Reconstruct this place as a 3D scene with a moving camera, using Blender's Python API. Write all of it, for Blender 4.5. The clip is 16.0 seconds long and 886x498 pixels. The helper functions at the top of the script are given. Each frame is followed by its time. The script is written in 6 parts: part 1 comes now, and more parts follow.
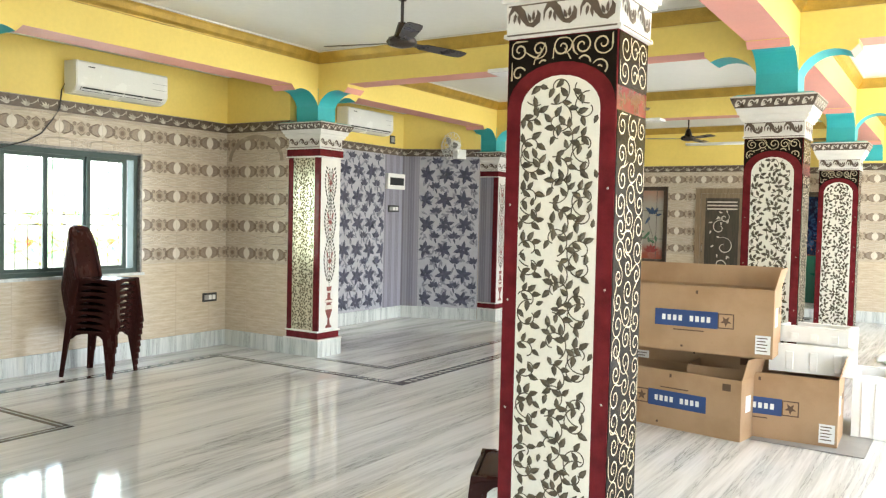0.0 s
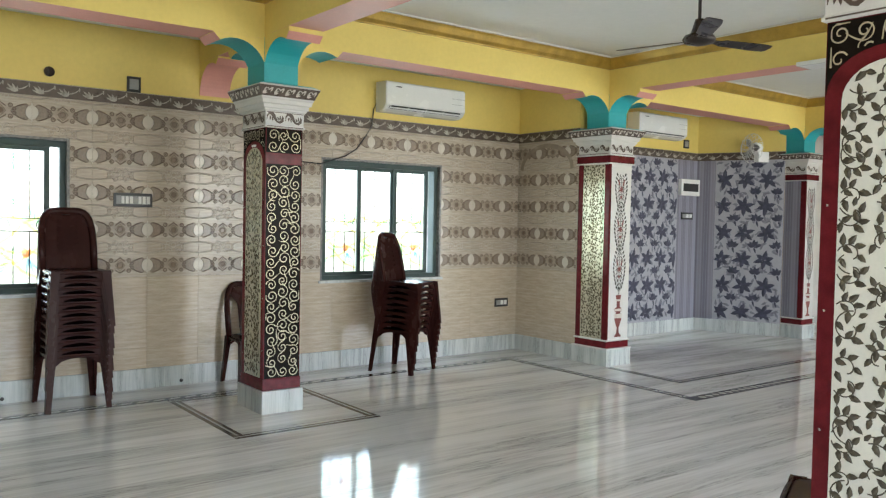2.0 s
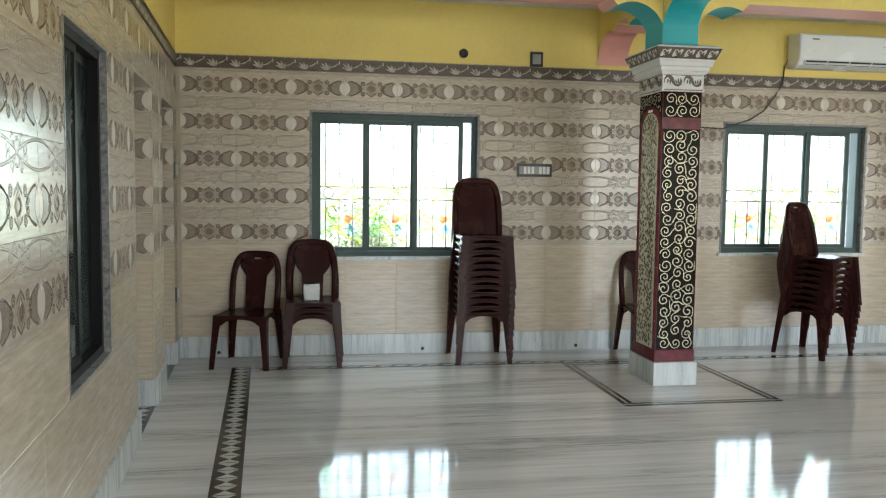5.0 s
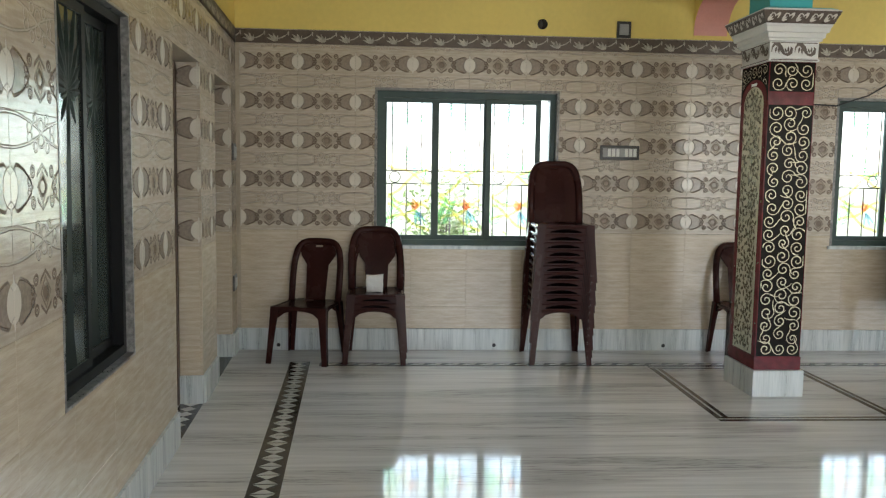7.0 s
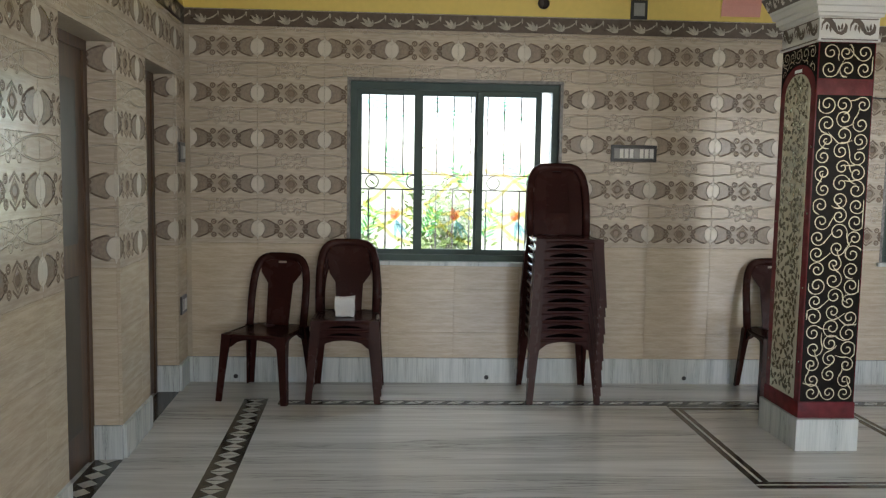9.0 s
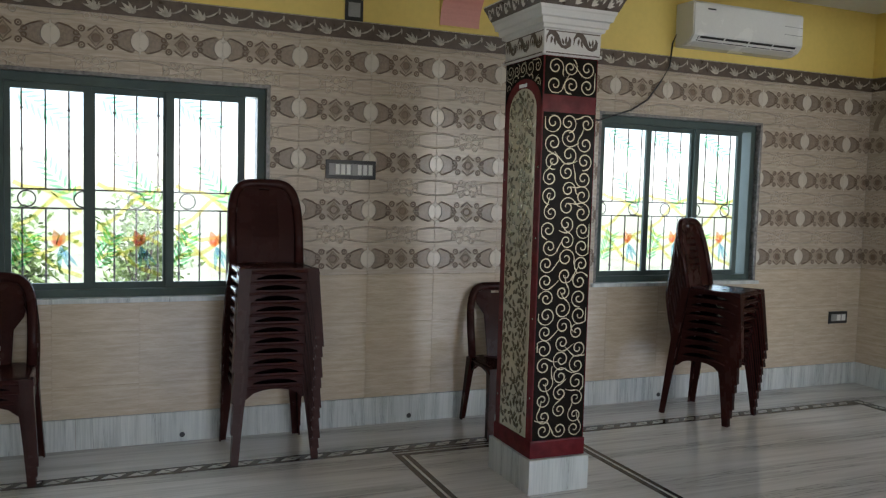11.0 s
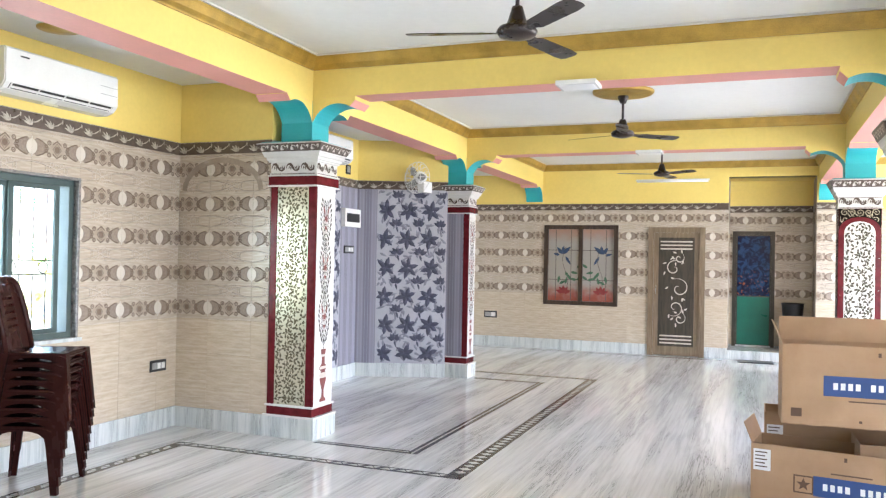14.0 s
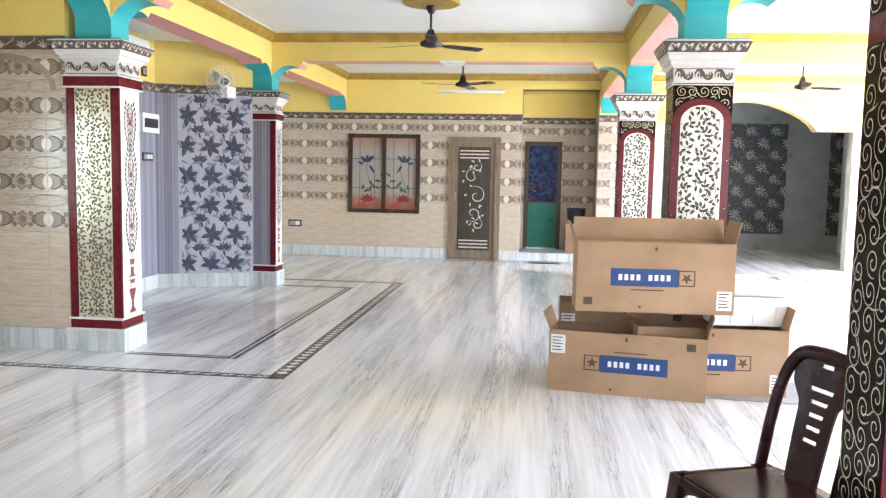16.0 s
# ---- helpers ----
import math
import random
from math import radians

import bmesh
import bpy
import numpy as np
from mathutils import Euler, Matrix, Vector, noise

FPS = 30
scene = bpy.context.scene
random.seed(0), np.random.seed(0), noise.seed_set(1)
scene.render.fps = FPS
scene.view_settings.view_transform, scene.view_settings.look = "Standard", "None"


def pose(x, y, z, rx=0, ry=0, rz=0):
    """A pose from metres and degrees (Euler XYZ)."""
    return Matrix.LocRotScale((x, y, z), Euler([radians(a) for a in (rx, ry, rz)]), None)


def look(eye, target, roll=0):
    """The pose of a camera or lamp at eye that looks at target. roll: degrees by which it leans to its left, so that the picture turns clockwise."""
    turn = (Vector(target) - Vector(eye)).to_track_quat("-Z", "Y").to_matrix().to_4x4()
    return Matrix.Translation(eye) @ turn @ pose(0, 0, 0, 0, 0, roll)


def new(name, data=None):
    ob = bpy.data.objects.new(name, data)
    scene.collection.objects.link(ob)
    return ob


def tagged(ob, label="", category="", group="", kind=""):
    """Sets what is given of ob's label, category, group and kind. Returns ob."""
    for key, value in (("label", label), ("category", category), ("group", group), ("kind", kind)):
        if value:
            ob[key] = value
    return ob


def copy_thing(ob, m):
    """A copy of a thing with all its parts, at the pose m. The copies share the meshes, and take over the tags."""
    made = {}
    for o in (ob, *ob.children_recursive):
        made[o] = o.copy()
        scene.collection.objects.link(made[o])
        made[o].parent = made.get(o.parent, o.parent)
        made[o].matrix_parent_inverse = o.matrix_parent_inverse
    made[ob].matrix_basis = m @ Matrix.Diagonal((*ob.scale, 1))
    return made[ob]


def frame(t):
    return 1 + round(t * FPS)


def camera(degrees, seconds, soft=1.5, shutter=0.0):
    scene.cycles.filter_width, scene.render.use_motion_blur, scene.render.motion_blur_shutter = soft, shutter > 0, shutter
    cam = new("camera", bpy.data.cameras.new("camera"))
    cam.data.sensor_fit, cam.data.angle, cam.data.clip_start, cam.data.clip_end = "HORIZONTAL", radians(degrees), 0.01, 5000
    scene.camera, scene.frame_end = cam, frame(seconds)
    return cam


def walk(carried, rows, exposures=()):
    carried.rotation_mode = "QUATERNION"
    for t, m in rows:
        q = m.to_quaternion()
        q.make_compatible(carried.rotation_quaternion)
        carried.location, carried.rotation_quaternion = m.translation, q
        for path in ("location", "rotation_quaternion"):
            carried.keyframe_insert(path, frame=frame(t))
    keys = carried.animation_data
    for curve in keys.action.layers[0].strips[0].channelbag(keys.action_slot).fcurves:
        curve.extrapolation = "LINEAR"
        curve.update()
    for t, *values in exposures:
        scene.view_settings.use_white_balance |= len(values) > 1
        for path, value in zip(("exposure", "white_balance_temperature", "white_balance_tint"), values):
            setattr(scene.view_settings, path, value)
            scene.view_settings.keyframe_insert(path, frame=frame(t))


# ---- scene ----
cam = camera(57.3, 16.0, soft=1.25)
PATH = [
    (0, (0.246, 0.102, 1.518), (-0.827, 1.789, 1.44), 1.3),
    (0.5, (0.246, 0.137, 1.526), (-0.952, 1.737, 1.455), 1.3),
    (1, (0.262, 0.144, 1.529), (-1.076, 1.63, 1.47), 1.5),
    (1.5, (0.235, 0.12, 1.52), (-1.243, 1.466, 1.46), 1.4),
    (2, (0.212, 0.11, 1.493), (-1.376, 1.325, 1.424), 1.1),
    (2.5, (0.193, 0.108, 1.477), (-1.5, 1.169, 1.384), 0.9),
    (3, (0.196, 0.111, 1.458), (-1.596, 0.99, 1.341), 0.6),
    (3.5, (0.19, 0.106, 1.458), (-1.689, 0.775, 1.313), 0.5),
    (4, (0.184, 0.08, 1.448), (-1.752, 0.555, 1.29), 0.5),
    (4.2, (0.192, 0.091, 1.425), (-1.758, 0.508, 1.272), 0.6),
    (6.3, (-0.086, 0.301, 1.434), (-2.062, 0.571, 1.284), 0.8),
    (6.5, (-0.148, 0.304, 1.432), (-2.128, 0.534, 1.271), 0.8),
    (7, (-0.359, 0.36, 1.423), (-2.346, 0.489, 1.24), 0.9),
    (7.5, (-0.579, 0.452, 1.416), (-2.568, 0.506, 1.214), 0.7),
    (8, (-0.83, 0.506, 1.418), (-2.819, 0.543, 1.213), 0.6),
    (8.2, (-0.921, 0.531, 1.425), (-2.91, 0.564, 1.22), 0.6),
    (10.3, (-1.783, 0.722, 1.466), (-3.725, 1.179, 1.32), 1.3),
    (10.5, (-1.845, 0.747, 1.47), (-3.767, 1.281, 1.318), 1.2),
    (11, (-1.97, 0.797, 1.485), (-3.812, 1.565, 1.35), 1.6),
    (11.5, (-2.043, 0.78, 1.502), (-3.721, 1.865, 1.414), 1.7),
    (12, (-2.074, 0.759, 1.509), (-3.548, 2.11, 1.473), 1.8),
    (12.5, (-2.052, 0.732, 1.517), (-3.299, 2.295, 1.532), 1.9),
    (13, (-2.058, 0.707, 1.535), (-3.088, 2.42, 1.576), 1.8),
    (13.5, (-2.038, 0.683, 1.543), (-2.905, 2.485, 1.583), 1.7),
    (14, (-2.018, 0.683, 1.536), (-2.738, 2.548, 1.56), 1.1),
    (14.5, (-2.013, 0.655, 1.532), (-2.607, 2.564, 1.504), 1.0),
    (15, (-1.972, 0.597, 1.524), (-2.44, 2.539, 1.425), 1.1),
    (15.5, (-2.03, 0.549, 1.523), (-2.365, 2.515, 1.375), 0.8),
    (16, (-2.139, 0.464, 1.503), (-2.367, 2.442, 1.316), 1.1),
]
LIGHTNESS = [(0, 3.15, 6800, 11), (1, 3.35, 6550, 11), (1.5, 3.3, 6450, 12), (2, 2.58, 6350, 12), (2.5, 2.54, 6250, 12), (3, 2.54, 6300, 11), (4.2, 2.5, 6400, 11), (6.3, 2.44, 6350, 12), (7, 2.3, 6550, 13),
             (8.2, 2.2, 6650, 14), (10.3, 1.85, 6300, 17), (11, 1.73, 6250, 17), (11.5, 1.81, 6450, 18), (12, 2.23, 6500, 20), (12.5, 3.26, 6230, 19), (13, 3.5, 6120, 21), (14, 3.55, 6020, 20), (16, 3.59, 6020, 20)]
walk(cam, [(t, look(eye, target, roll)) for t, eye, target, roll in PATH], LIGHTNESS)

# ---- world, sun and large lights ----
world = bpy.data.worlds.new("world")
scene.world = world
world.use_nodes = True
wn = world.node_tree
sky = wn.nodes.new("ShaderNodeTexSky")
sky.sky_type = "NISHITA"
sky.sun_disc = False
sky.sun_elevation = radians(52)
sky.sun_rotation = radians(100)
wn.links.new(sky.outputs[0], wn.nodes["Background"].inputs[0])
wn.nodes["Background"].inputs[1].default_value = 0.15
sun_data = bpy.data.lights.new("sun", "SUN")
sun_data.energy, sun_data.angle, sun_data.color = 4.2, radians(10), (1.0, 0.95, 0.88)
sun = new("sun", sun_data)
sun.matrix_world = look((20, -4, 26), (0, 0, 0))


def window_light(name, x, y, z, wide, high, toward, watts, tint=(0.95, 0.98, 1.0)):
    data = bpy.data.lights.new(name, "AREA")
    data.shape, data.size, data.size_y, data.energy, data.color = "RECTANGLE", wide, high, watts, tint
    ob = new(name, data)
    ob.matrix_world = look((x, y, z), (x + toward[0], y + toward[1], z + toward[2]))
    return ob


window_light("daylight_west", -7.12, 0.96, 1.47, 1.4, 1.2, (1, 0, -0.12), 6, (0.86, 0.94, 1.0))
window_light("daylight_west", -7.12, 4.74, 1.48, 1.4, 1.2, (1, 0, -0.12), 6, (0.86, 0.94, 1.0))
EAST_OPENINGS = (2.2, 7.0, 9.9, 12.8)
for yy in EAST_OPENINGS:
    window_light("daylight_east", 4.3, yy, 1.55, 2.5, 2.3, (-1, 0, -0.05), 15 if yy < 5 else 19, (0.88, 0.95, 1.0))
window_light("daylight_south", 0.3, -0.76, 1.28, 3.0, 2.3, (0, 1, -0.05), 5.0, (0.88, 0.95, 1.0))
# added fill lamp that brightens the room beyond the arch, out of view
window_light("fill_room_beyond", 4.9, 16.6, 1.5, 1.4, 1.2, (-1, 0, 0), 20)


# ---- materials ----
class Ex:
    """A value in a node tree that can be used in sums."""

    def __init__(self, tree, out):
        self.tree, self.out = tree, out

    def op(self, kind, *others):
        node = self.tree.nodes.new("ShaderNodeMath")
        node.operation = kind
        for k, v in enumerate((self, *others)):
            if isinstance(v, Ex):
                self.tree.links.new(v.out, node.inputs[k])
            else:
                node.inputs[k].default_value = v
        return Ex(self.tree, node.outputs[0])

    def __add__(self, o): return self.op("ADD", o)
    def __sub__(self, o): return self.op("SUBTRACT", o)
    def __mul__(self, o): return self.op("MULTIPLY", o)
    def __truediv__(self, o): return self.op("DIVIDE", o)
    def less(self, o): return self.op("LESS_THAN", o)
    def more(self, o): return self.op("GREATER_THAN", o)
    def mod(self, o): return self.op("FLOORED_MODULO", o)
    def absolute(self): return self.op("ABSOLUTE")
    def biggest(self, o): return self.op("MAXIMUM", o)
    def smallest(self, o): return self.op("MINIMUM", o)

    def ramp(self, lo, hi):
        """0 below lo, 1 above hi, smooth between."""
        node = self.tree.nodes.new("ShaderNodeMapRange")
        node.interpolation_type = "SMOOTHSTEP"
        self.tree.links.new(self.out, node.inputs[0])
        flip = lo > hi
        node.inputs[1].default_value, node.inputs[2].default_value = min(lo, hi), max(lo, hi)
        node.inputs[3].default_value, node.inputs[4].default_value = (1, 0) if flip else (0, 1)
        return Ex(self.tree, node.outputs[0])


class Mat:
    """A node material in the making."""

    def __init__(self, name, color=(0.5, 0.5, 0.5), rough=0.5, metal=0.0, spec=0.5):
        self.m = bpy.data.materials.new(name)
        self.m.use_nodes = True
        self.t = self.m.node_tree
        self.b = self.t.nodes["Principled BSDF"]
        self.set("Base Color", (*color, 1))
        self.set("Roughness", rough)
        self.set("Metallic", metal)
        self.set("Specular IOR Level", spec)

    def set(self, key, v):
        if isinstance(v, Ex):
            self.t.links.new(v.out, self.b.inputs[key])
        elif hasattr(v, "is_output"):
            self.t.links.new(v, self.b.inputs[key])
        else:
            self.b.inputs[key].default_value = v
        return self

    def coords(self, kind="Object"):
        if kind == "Position":
            src = self.t.nodes.new("ShaderNodeNewGeometry").outputs["Position"]
        else:
            src = self.t.nodes.new("ShaderNodeTexCoord").outputs[kind]
        sep = self.t.nodes.new("ShaderNodeSeparateXYZ")
        self.t.links.new(src, sep.inputs[0])
        return [Ex(self.t, o) for o in sep.outputs]

    def noise(self, scale, stretch=(1, 1, 1), detail=4, rough=0.55, kind="Object", distort=0.0):
        src = self.t.nodes.new("ShaderNodeNewGeometry").outputs["Position"] if kind == "Position" else self.t.nodes.new("ShaderNodeTexCoord").outputs[kind]
        mp = self.t.nodes.new("ShaderNodeMapping")
        mp.inputs["Scale"].default_value = stretch
        self.t.links.new(src, mp.inputs[0])
        n = self.t.nodes.new("ShaderNodeTexNoise")
        n.inputs["Scale"].default_value, n.inputs["Detail"].default_value = scale, detail
        n.inputs["Roughness"].default_value, n.inputs["Distortion"].default_value = rough, distort
        self.t.links.new(mp.outputs[0], n.inputs["Vector"])
        return Ex(self.t, n.outputs[0])

    def mix(self, fac, a, b):
        node = self.t.nodes.new("ShaderNodeMix")
        node.data_type = "RGBA"
        for key, v in ((0, fac), (6, a), (7, b)):
            if isinstance(v, Ex):
                self.t.links.new(v.out, node.inputs[key])
            elif hasattr(v, "is_output"):
                self.t.links.new(v, node.inputs[key])
            else:
                node.inputs[key].default_value = v if key == 0 else (*v, 1)
        return node.outputs[2]

    def random(self):
        return Ex(self.t, self.t.nodes.new("ShaderNodeObjectInfo").outputs["Random"])

    def bump(self, height, strength=0.3, distance=0.01):
        node = self.t.nodes.new("ShaderNodeBump")
        node.inputs["Strength"].default_value, node.inputs["Distance"].default_value = strength, distance
        self.t.links.new(height.out, node.inputs["Height"])
        self.t.links.new(node.outputs[0], self.b.inputs["Normal"])
        return self


def plain(name, color, rough=0.5, metal=0.0, spec=0.5, vary=0.18, scale=3.0, bump=0.0, kind="Object"):
    """A surface with soft blotches, fine grain and a little relief."""
    k = Mat(name, color, rough, metal, spec)
    big, fine = k.noise(scale, kind=kind), k.noise(scale * 22, kind=kind)
    fac = (big * 0.65 + fine * 0.35).ramp(0.3, 0.7)
    k.set("Base Color", k.mix(fac, [c * (1 - vary) for c in color], [min(1, c * (1 + vary * 0.5)) for c in color]))
    k.set("Roughness", big * 0.16 + (rough - 0.08))
    if bump:
        k.bump(fine, bump, 0.004)
    return k.m


def tile_pattern():
    """Bands of pale pointed ovals between taupe wings, brown scrolls between them, pale raised waves between the bands."""
    k = Mat("patterned_wall_tile", rough=0.21)
    x, y, z = k.coords()
    soft = k.noise(38, detail=2) - 0.5
    xs = x + soft * 0.006
    du = ((xs + 0.225).mod(0.45) - 0.225).absolute()
    dv = (z - 0.10).absolute().smallest((z - 0.405).absolute()) + soft * 0.004
    fu = (du - 0.225).absolute()

    def dist(cu, cv, a, b):
        p, q = a - cu, b - cv
        return (p * p + q * q).op("SQRT")

    disc = dist(0.0, 0.0, du * 1.18, dv).ramp(0.058, 0.053)
    tip = (du * 3.6 + dv).ramp(0.083, 0.077)
    oval = disc.biggest(tip)
    wing_h = ((du * du) * (-1 / 0.0225) + 1.0).biggest(0.0).op("POWER", 0.75) * 0.066
    notch = du.ramp(0.0, 0.045) * 0.45 + 0.55
    wing = (dv - wing_h * notch).ramp(0.004, -0.004) * du.ramp(0.15, 0.14)
    wing_edge = (dv - wing_h * notch).absolute().ramp(0.006, 0.002) * du.ramp(0.02, 0.06) * du.ramp(0.16, 0.14)
    haze = (fu * fu / 0.009 + dv * dv / 0.0023).ramp(1.1, 0.4)
    heart = dist(0.0, 0.0, fu, dv).ramp(0.032, 0.016)
    chevron = ((fu * 0.7 + dv) - 0.063).absolute().ramp(0.0075, 0.003) * fu.ramp(0.045, 0.035)
    inner = ((fu + dv * 0.8) - 0.038).absolute().ramp(0.006, 0.002)
    r1, r2 = dist(0.072, 0.044, fu, dv), dist(0.098, 0.018, fu, dv)
    curl = (r1 - 0.014).absolute().ramp(0.006, 0.002).biggest((r2 - 0.012).absolute().ramp(0.005, 0.002))
    spot = r1.ramp(0.007, 0.004)
    ink = wing_edge.biggest(heart).biggest(chevron).biggest(inner * 0.7).biggest(curl).biggest(spot)
    mid = (dv - 0.1525).absolute()
    lens = (du * (3.1416 / 0.45)).op("COSINE").op("POWER", 0.8) * 0.046
    wave = (mid - lens).absolute().ramp(0.0055, 0.0015)
    c1, c2, c3 = dist(0.045, 0.038, fu, mid), dist(0.085, 0.014, fu, mid), dist(0.0, 0.02, fu, mid)
    wave = wave.biggest((c1 - 0.015).absolute().ramp(0.005, 0.0015)).biggest((c2 - 0.016).absolute().ramp(0.005, 0.0015)).biggest((c3 - 0.02).absolute().ramp(0.005, 0.0015))
    rnd = k.random()
    grain = k.noise(7, (1, 1, 9), 5)
    fine = k.noise(60, detail=3)
    base = k.mix(grain.ramp(0.35, 0.7), (0.45, 0.38, 0.30), (0.57, 0.495, 0.405))
    c = k.mix(wave * 0.45, base, (0.72, 0.66, 0.57))
    c = k.mix(haze * 0.6, c, (0.35, 0.285, 0.215))
    c = k.mix(wing, c, k.mix(fine.ramp(0.35, 0.65), (0.245, 0.20, 0.16), (0.31, 0.255, 0.205)))
    c = k.mix(ink * 0.8, c, (0.15, 0.10, 0.07))
    c = k.mix(oval, c, (0.67, 0.62, 0.54))
    c = k.mix(rnd * 0.14, c, (0.36, 0.28, 0.2))
    k.set("Base Color", c)
    relief = wave * 0.8 + ink * 0.7 + oval * 0.6 + wing * 0.25 + fine * 0.08
    k.bump(relief + grain * 0.12, 0.9, 0.011)
    k.set("Roughness", grain * 0.1 + 0.11)
    return k.m


def plain_tile():
    k = Mat("beige_wood_grain_tile", rough=0.25)
    g = k.noise(5, (1.0, 1, 9), 6, 0.6, distort=0.5)
    f = k.noise(26, (1, 1, 12), 3)
    fac = (g * 0.7 + f * 0.3).ramp(0.34, 0.66)
    c = k.mix(fac, (0.47, 0.385, 0.28), (0.61, 0.525, 0.41))
    c = k.mix(k.random() * 0.2, c, (0.50, 0.40, 0.29))
    k.set("Base Color", c).set("Roughness", g * 0.12 + 0.14)
    k.bump(g, 0.12, 0.004)
    return k.m


def marble(name, lo, mid, hi, along, rough, vein=(0.15, 0.15, 0.145), scale=1.0):
    """Streaked marble; along names the axis of its streaks."""
    k = Mat(name, rough=rough)
    long_, cross = 0.24 * scale, 3.1 * scale
    st = {"x": (long_, cross, cross), "y": (cross, long_, cross), "z": (cross, cross, long_)}[along]
    st2 = tuple(a * (3.6 if a == cross else 1.5) for a in st)
    broad = k.noise(1.5, st, 5, 0.6, "Position", 0.6)
    fine = k.noise(3.4, st2, 4, 0.6, "Position", 0.3)
    blot = k.noise(0.5, (1, 1, 1), 3, 0.5, "Position")
    fac = (broad * 0.6 + fine * 0.4).ramp(0.33, 0.66)
    c = k.mix(fac, lo, hi)
    c = k.mix(blot.ramp(0.35, 0.7) * 0.5, c, mid)
    streak = ((fine - 0.5).absolute()).ramp(0.03, 0.0) * broad.ramp(0.52, 0.4)
    c = k.mix(streak * 0.65, c, vein)
    k.set("Base Color", c).set("Roughness", fine * 0.07 + (rough - 0.035))
    return k.m


def wallpaper_flower(name, ground, flower, center, cell, size, petals, dots=None):
    """Printed flowers in staggered rows."""
    k = Mat(name, rough=0.5)
    x, y, z = k.coords()
    warp = k.noise(9, detail=2) - 0.5
    x, z = x + warp * 0.07, z + (k.noise(7, detail=2, distort=0.6) - 0.5) * 0.07
    total = None
    for n, (ox, oz, turn, gain) in enumerate(((0, 0, 0.3, 1.0), (cell * 0.5, cell * 0.5, 1.1, 0.9), (cell * 0.28, cell * 0.62, 0.8, 0.42), (cell * 0.8, cell * 0.2, 0.1, 0.42))):
        a = (x + ox).mod(cell) - cell / 2
        b = (z + oz).mod(cell) - cell / 2
        r = (a * a + b * b).op("SQRT")
        th = b.op("ARCTAN2", a) + turn
        lobe = (th * petals).op("COSINE") * 0.5 + 0.5
        lim = (lobe.op("POWER", 1.1) * 0.84 + 0.16) * (size * gain)
        shape = (r - lim).ramp(0.004, -0.004)
        total = (shape, r, lim) if total is None else (total[0].biggest(shape), total[1].smallest(r), total[2])
    fine = k.noise(22, detail=3)
    leaf = k.noise(13, detail=2, distort=2.2)
    c = k.mix(leaf.ramp(0.52, 0.6) * 0.55, ground, [(g + f) / 2 for g, f in zip(ground, flower)])
    c = k.mix(total[0], c, k.mix(fine.ramp(0.4, 0.62), flower, [f * 1.9 for f in flower]))
    c = k.mix(total[1].ramp(size * 0.2, size * 0.12), c, center)
    k.set("Base Color", c)
    k.bump(total[0] + fine * 0.3, 0.12, 0.003)
    return k.m


def stripes(name, a, b, line, period):
    k = Mat(name, rough=0.45)
    x, y, z = k.coords()
    p = x.mod(period) / period
    c = k.mix((p - 0.5).absolute().ramp(0.2, 0.26), a, b)
    c = k.mix(((p * 4).mod(1) - 0.5).absolute().ramp(0.09, 0.03) * 0.7, c, line)
    n = k.noise(30, (4, 4, 0.5))
    k.set("Base Color", k.mix(n.ramp(0.3, 0.7) * 0.3, c, a))
    k.bump(n, 0.1, 0.003)
    return k.m


def glass_mat(name, tint, gloss=1.0, haze=0.0):
    m = bpy.data.materials.new(name)
    m.use_nodes = True
    t = m.node_tree
    t.nodes.remove(t.nodes["Principled BSDF"])
    clear = t.nodes.new("ShaderNodeBsdfTransparent")
    clear.inputs[0].default_value = (*tint, 1)
    shine = t.nodes.new("ShaderNodeBsdfGlossy")
    shine.inputs["Roughness"].default_value = haze
    edge = t.nodes.new("ShaderNodeLayerWeight")
    edge.inputs[0].default_value = 0.5
    rise = t.nodes.new("ShaderNodeMath")
    rise.operation = "POWER"
    rise.inputs[1].default_value = 5.0
    fres = t.nodes.new("ShaderNodeMath")
    fres.operation = "MULTIPLY_ADD"
    fres.inputs[1].default_value, fres.inputs[2].default_value = 0.95, 0.04
    t.links.new(edge.outputs["Facing"], rise.inputs[0])
    t.links.new(rise.outputs[0], fres.inputs[0])
    mx = t.nodes.new("ShaderNodeMixShader")
    t.links.new(fres.outputs[0], mx.inputs[0])
    t.links.new(clear.outputs[0], mx.inputs[1])
    t.links.new(shine.outputs[0], mx.inputs[2])
    t.links.new(mx.outputs[0], t.nodes["Material Output"].inputs[0])
    return m


def wood(name, a, b, rough=0.4, along="z"):
    k = Mat(name, rough=rough)
    st = {"x": (0.6, 7, 7), "y": (7, 0.6, 7), "z": (7, 7, 0.6)}[along]
    g = k.noise(4, st, 6, 0.62, distort=0.8)
    k.set("Base Color", k.mix(g.ramp(0.35, 0.66), a, b)).set("Roughness", g * 0.2 + (rough - 0.1))
    k.bump(g, 0.1, 0.003)
    return k.m


def cardboard():
    k = Mat("corrugated_cardboard", rough=0.75)
    x, y, z = k.coords()
    flute = (x * 900).op("SINE")
    n, f = k.noise(2.5), k.noise(60)
    c = k.mix(n.ramp(0.3, 0.7), (0.31, 0.19, 0.10), (0.40, 0.255, 0.145))
    c = k.mix(f.ramp(0.55, 0.75) * 0.25, c, (0.30, 0.17, 0.08))
    k.set("Base Color", c)
    k.bump(flute * 0.2 + f * 0.5 + n, 0.1, 0.004)
    return k.m


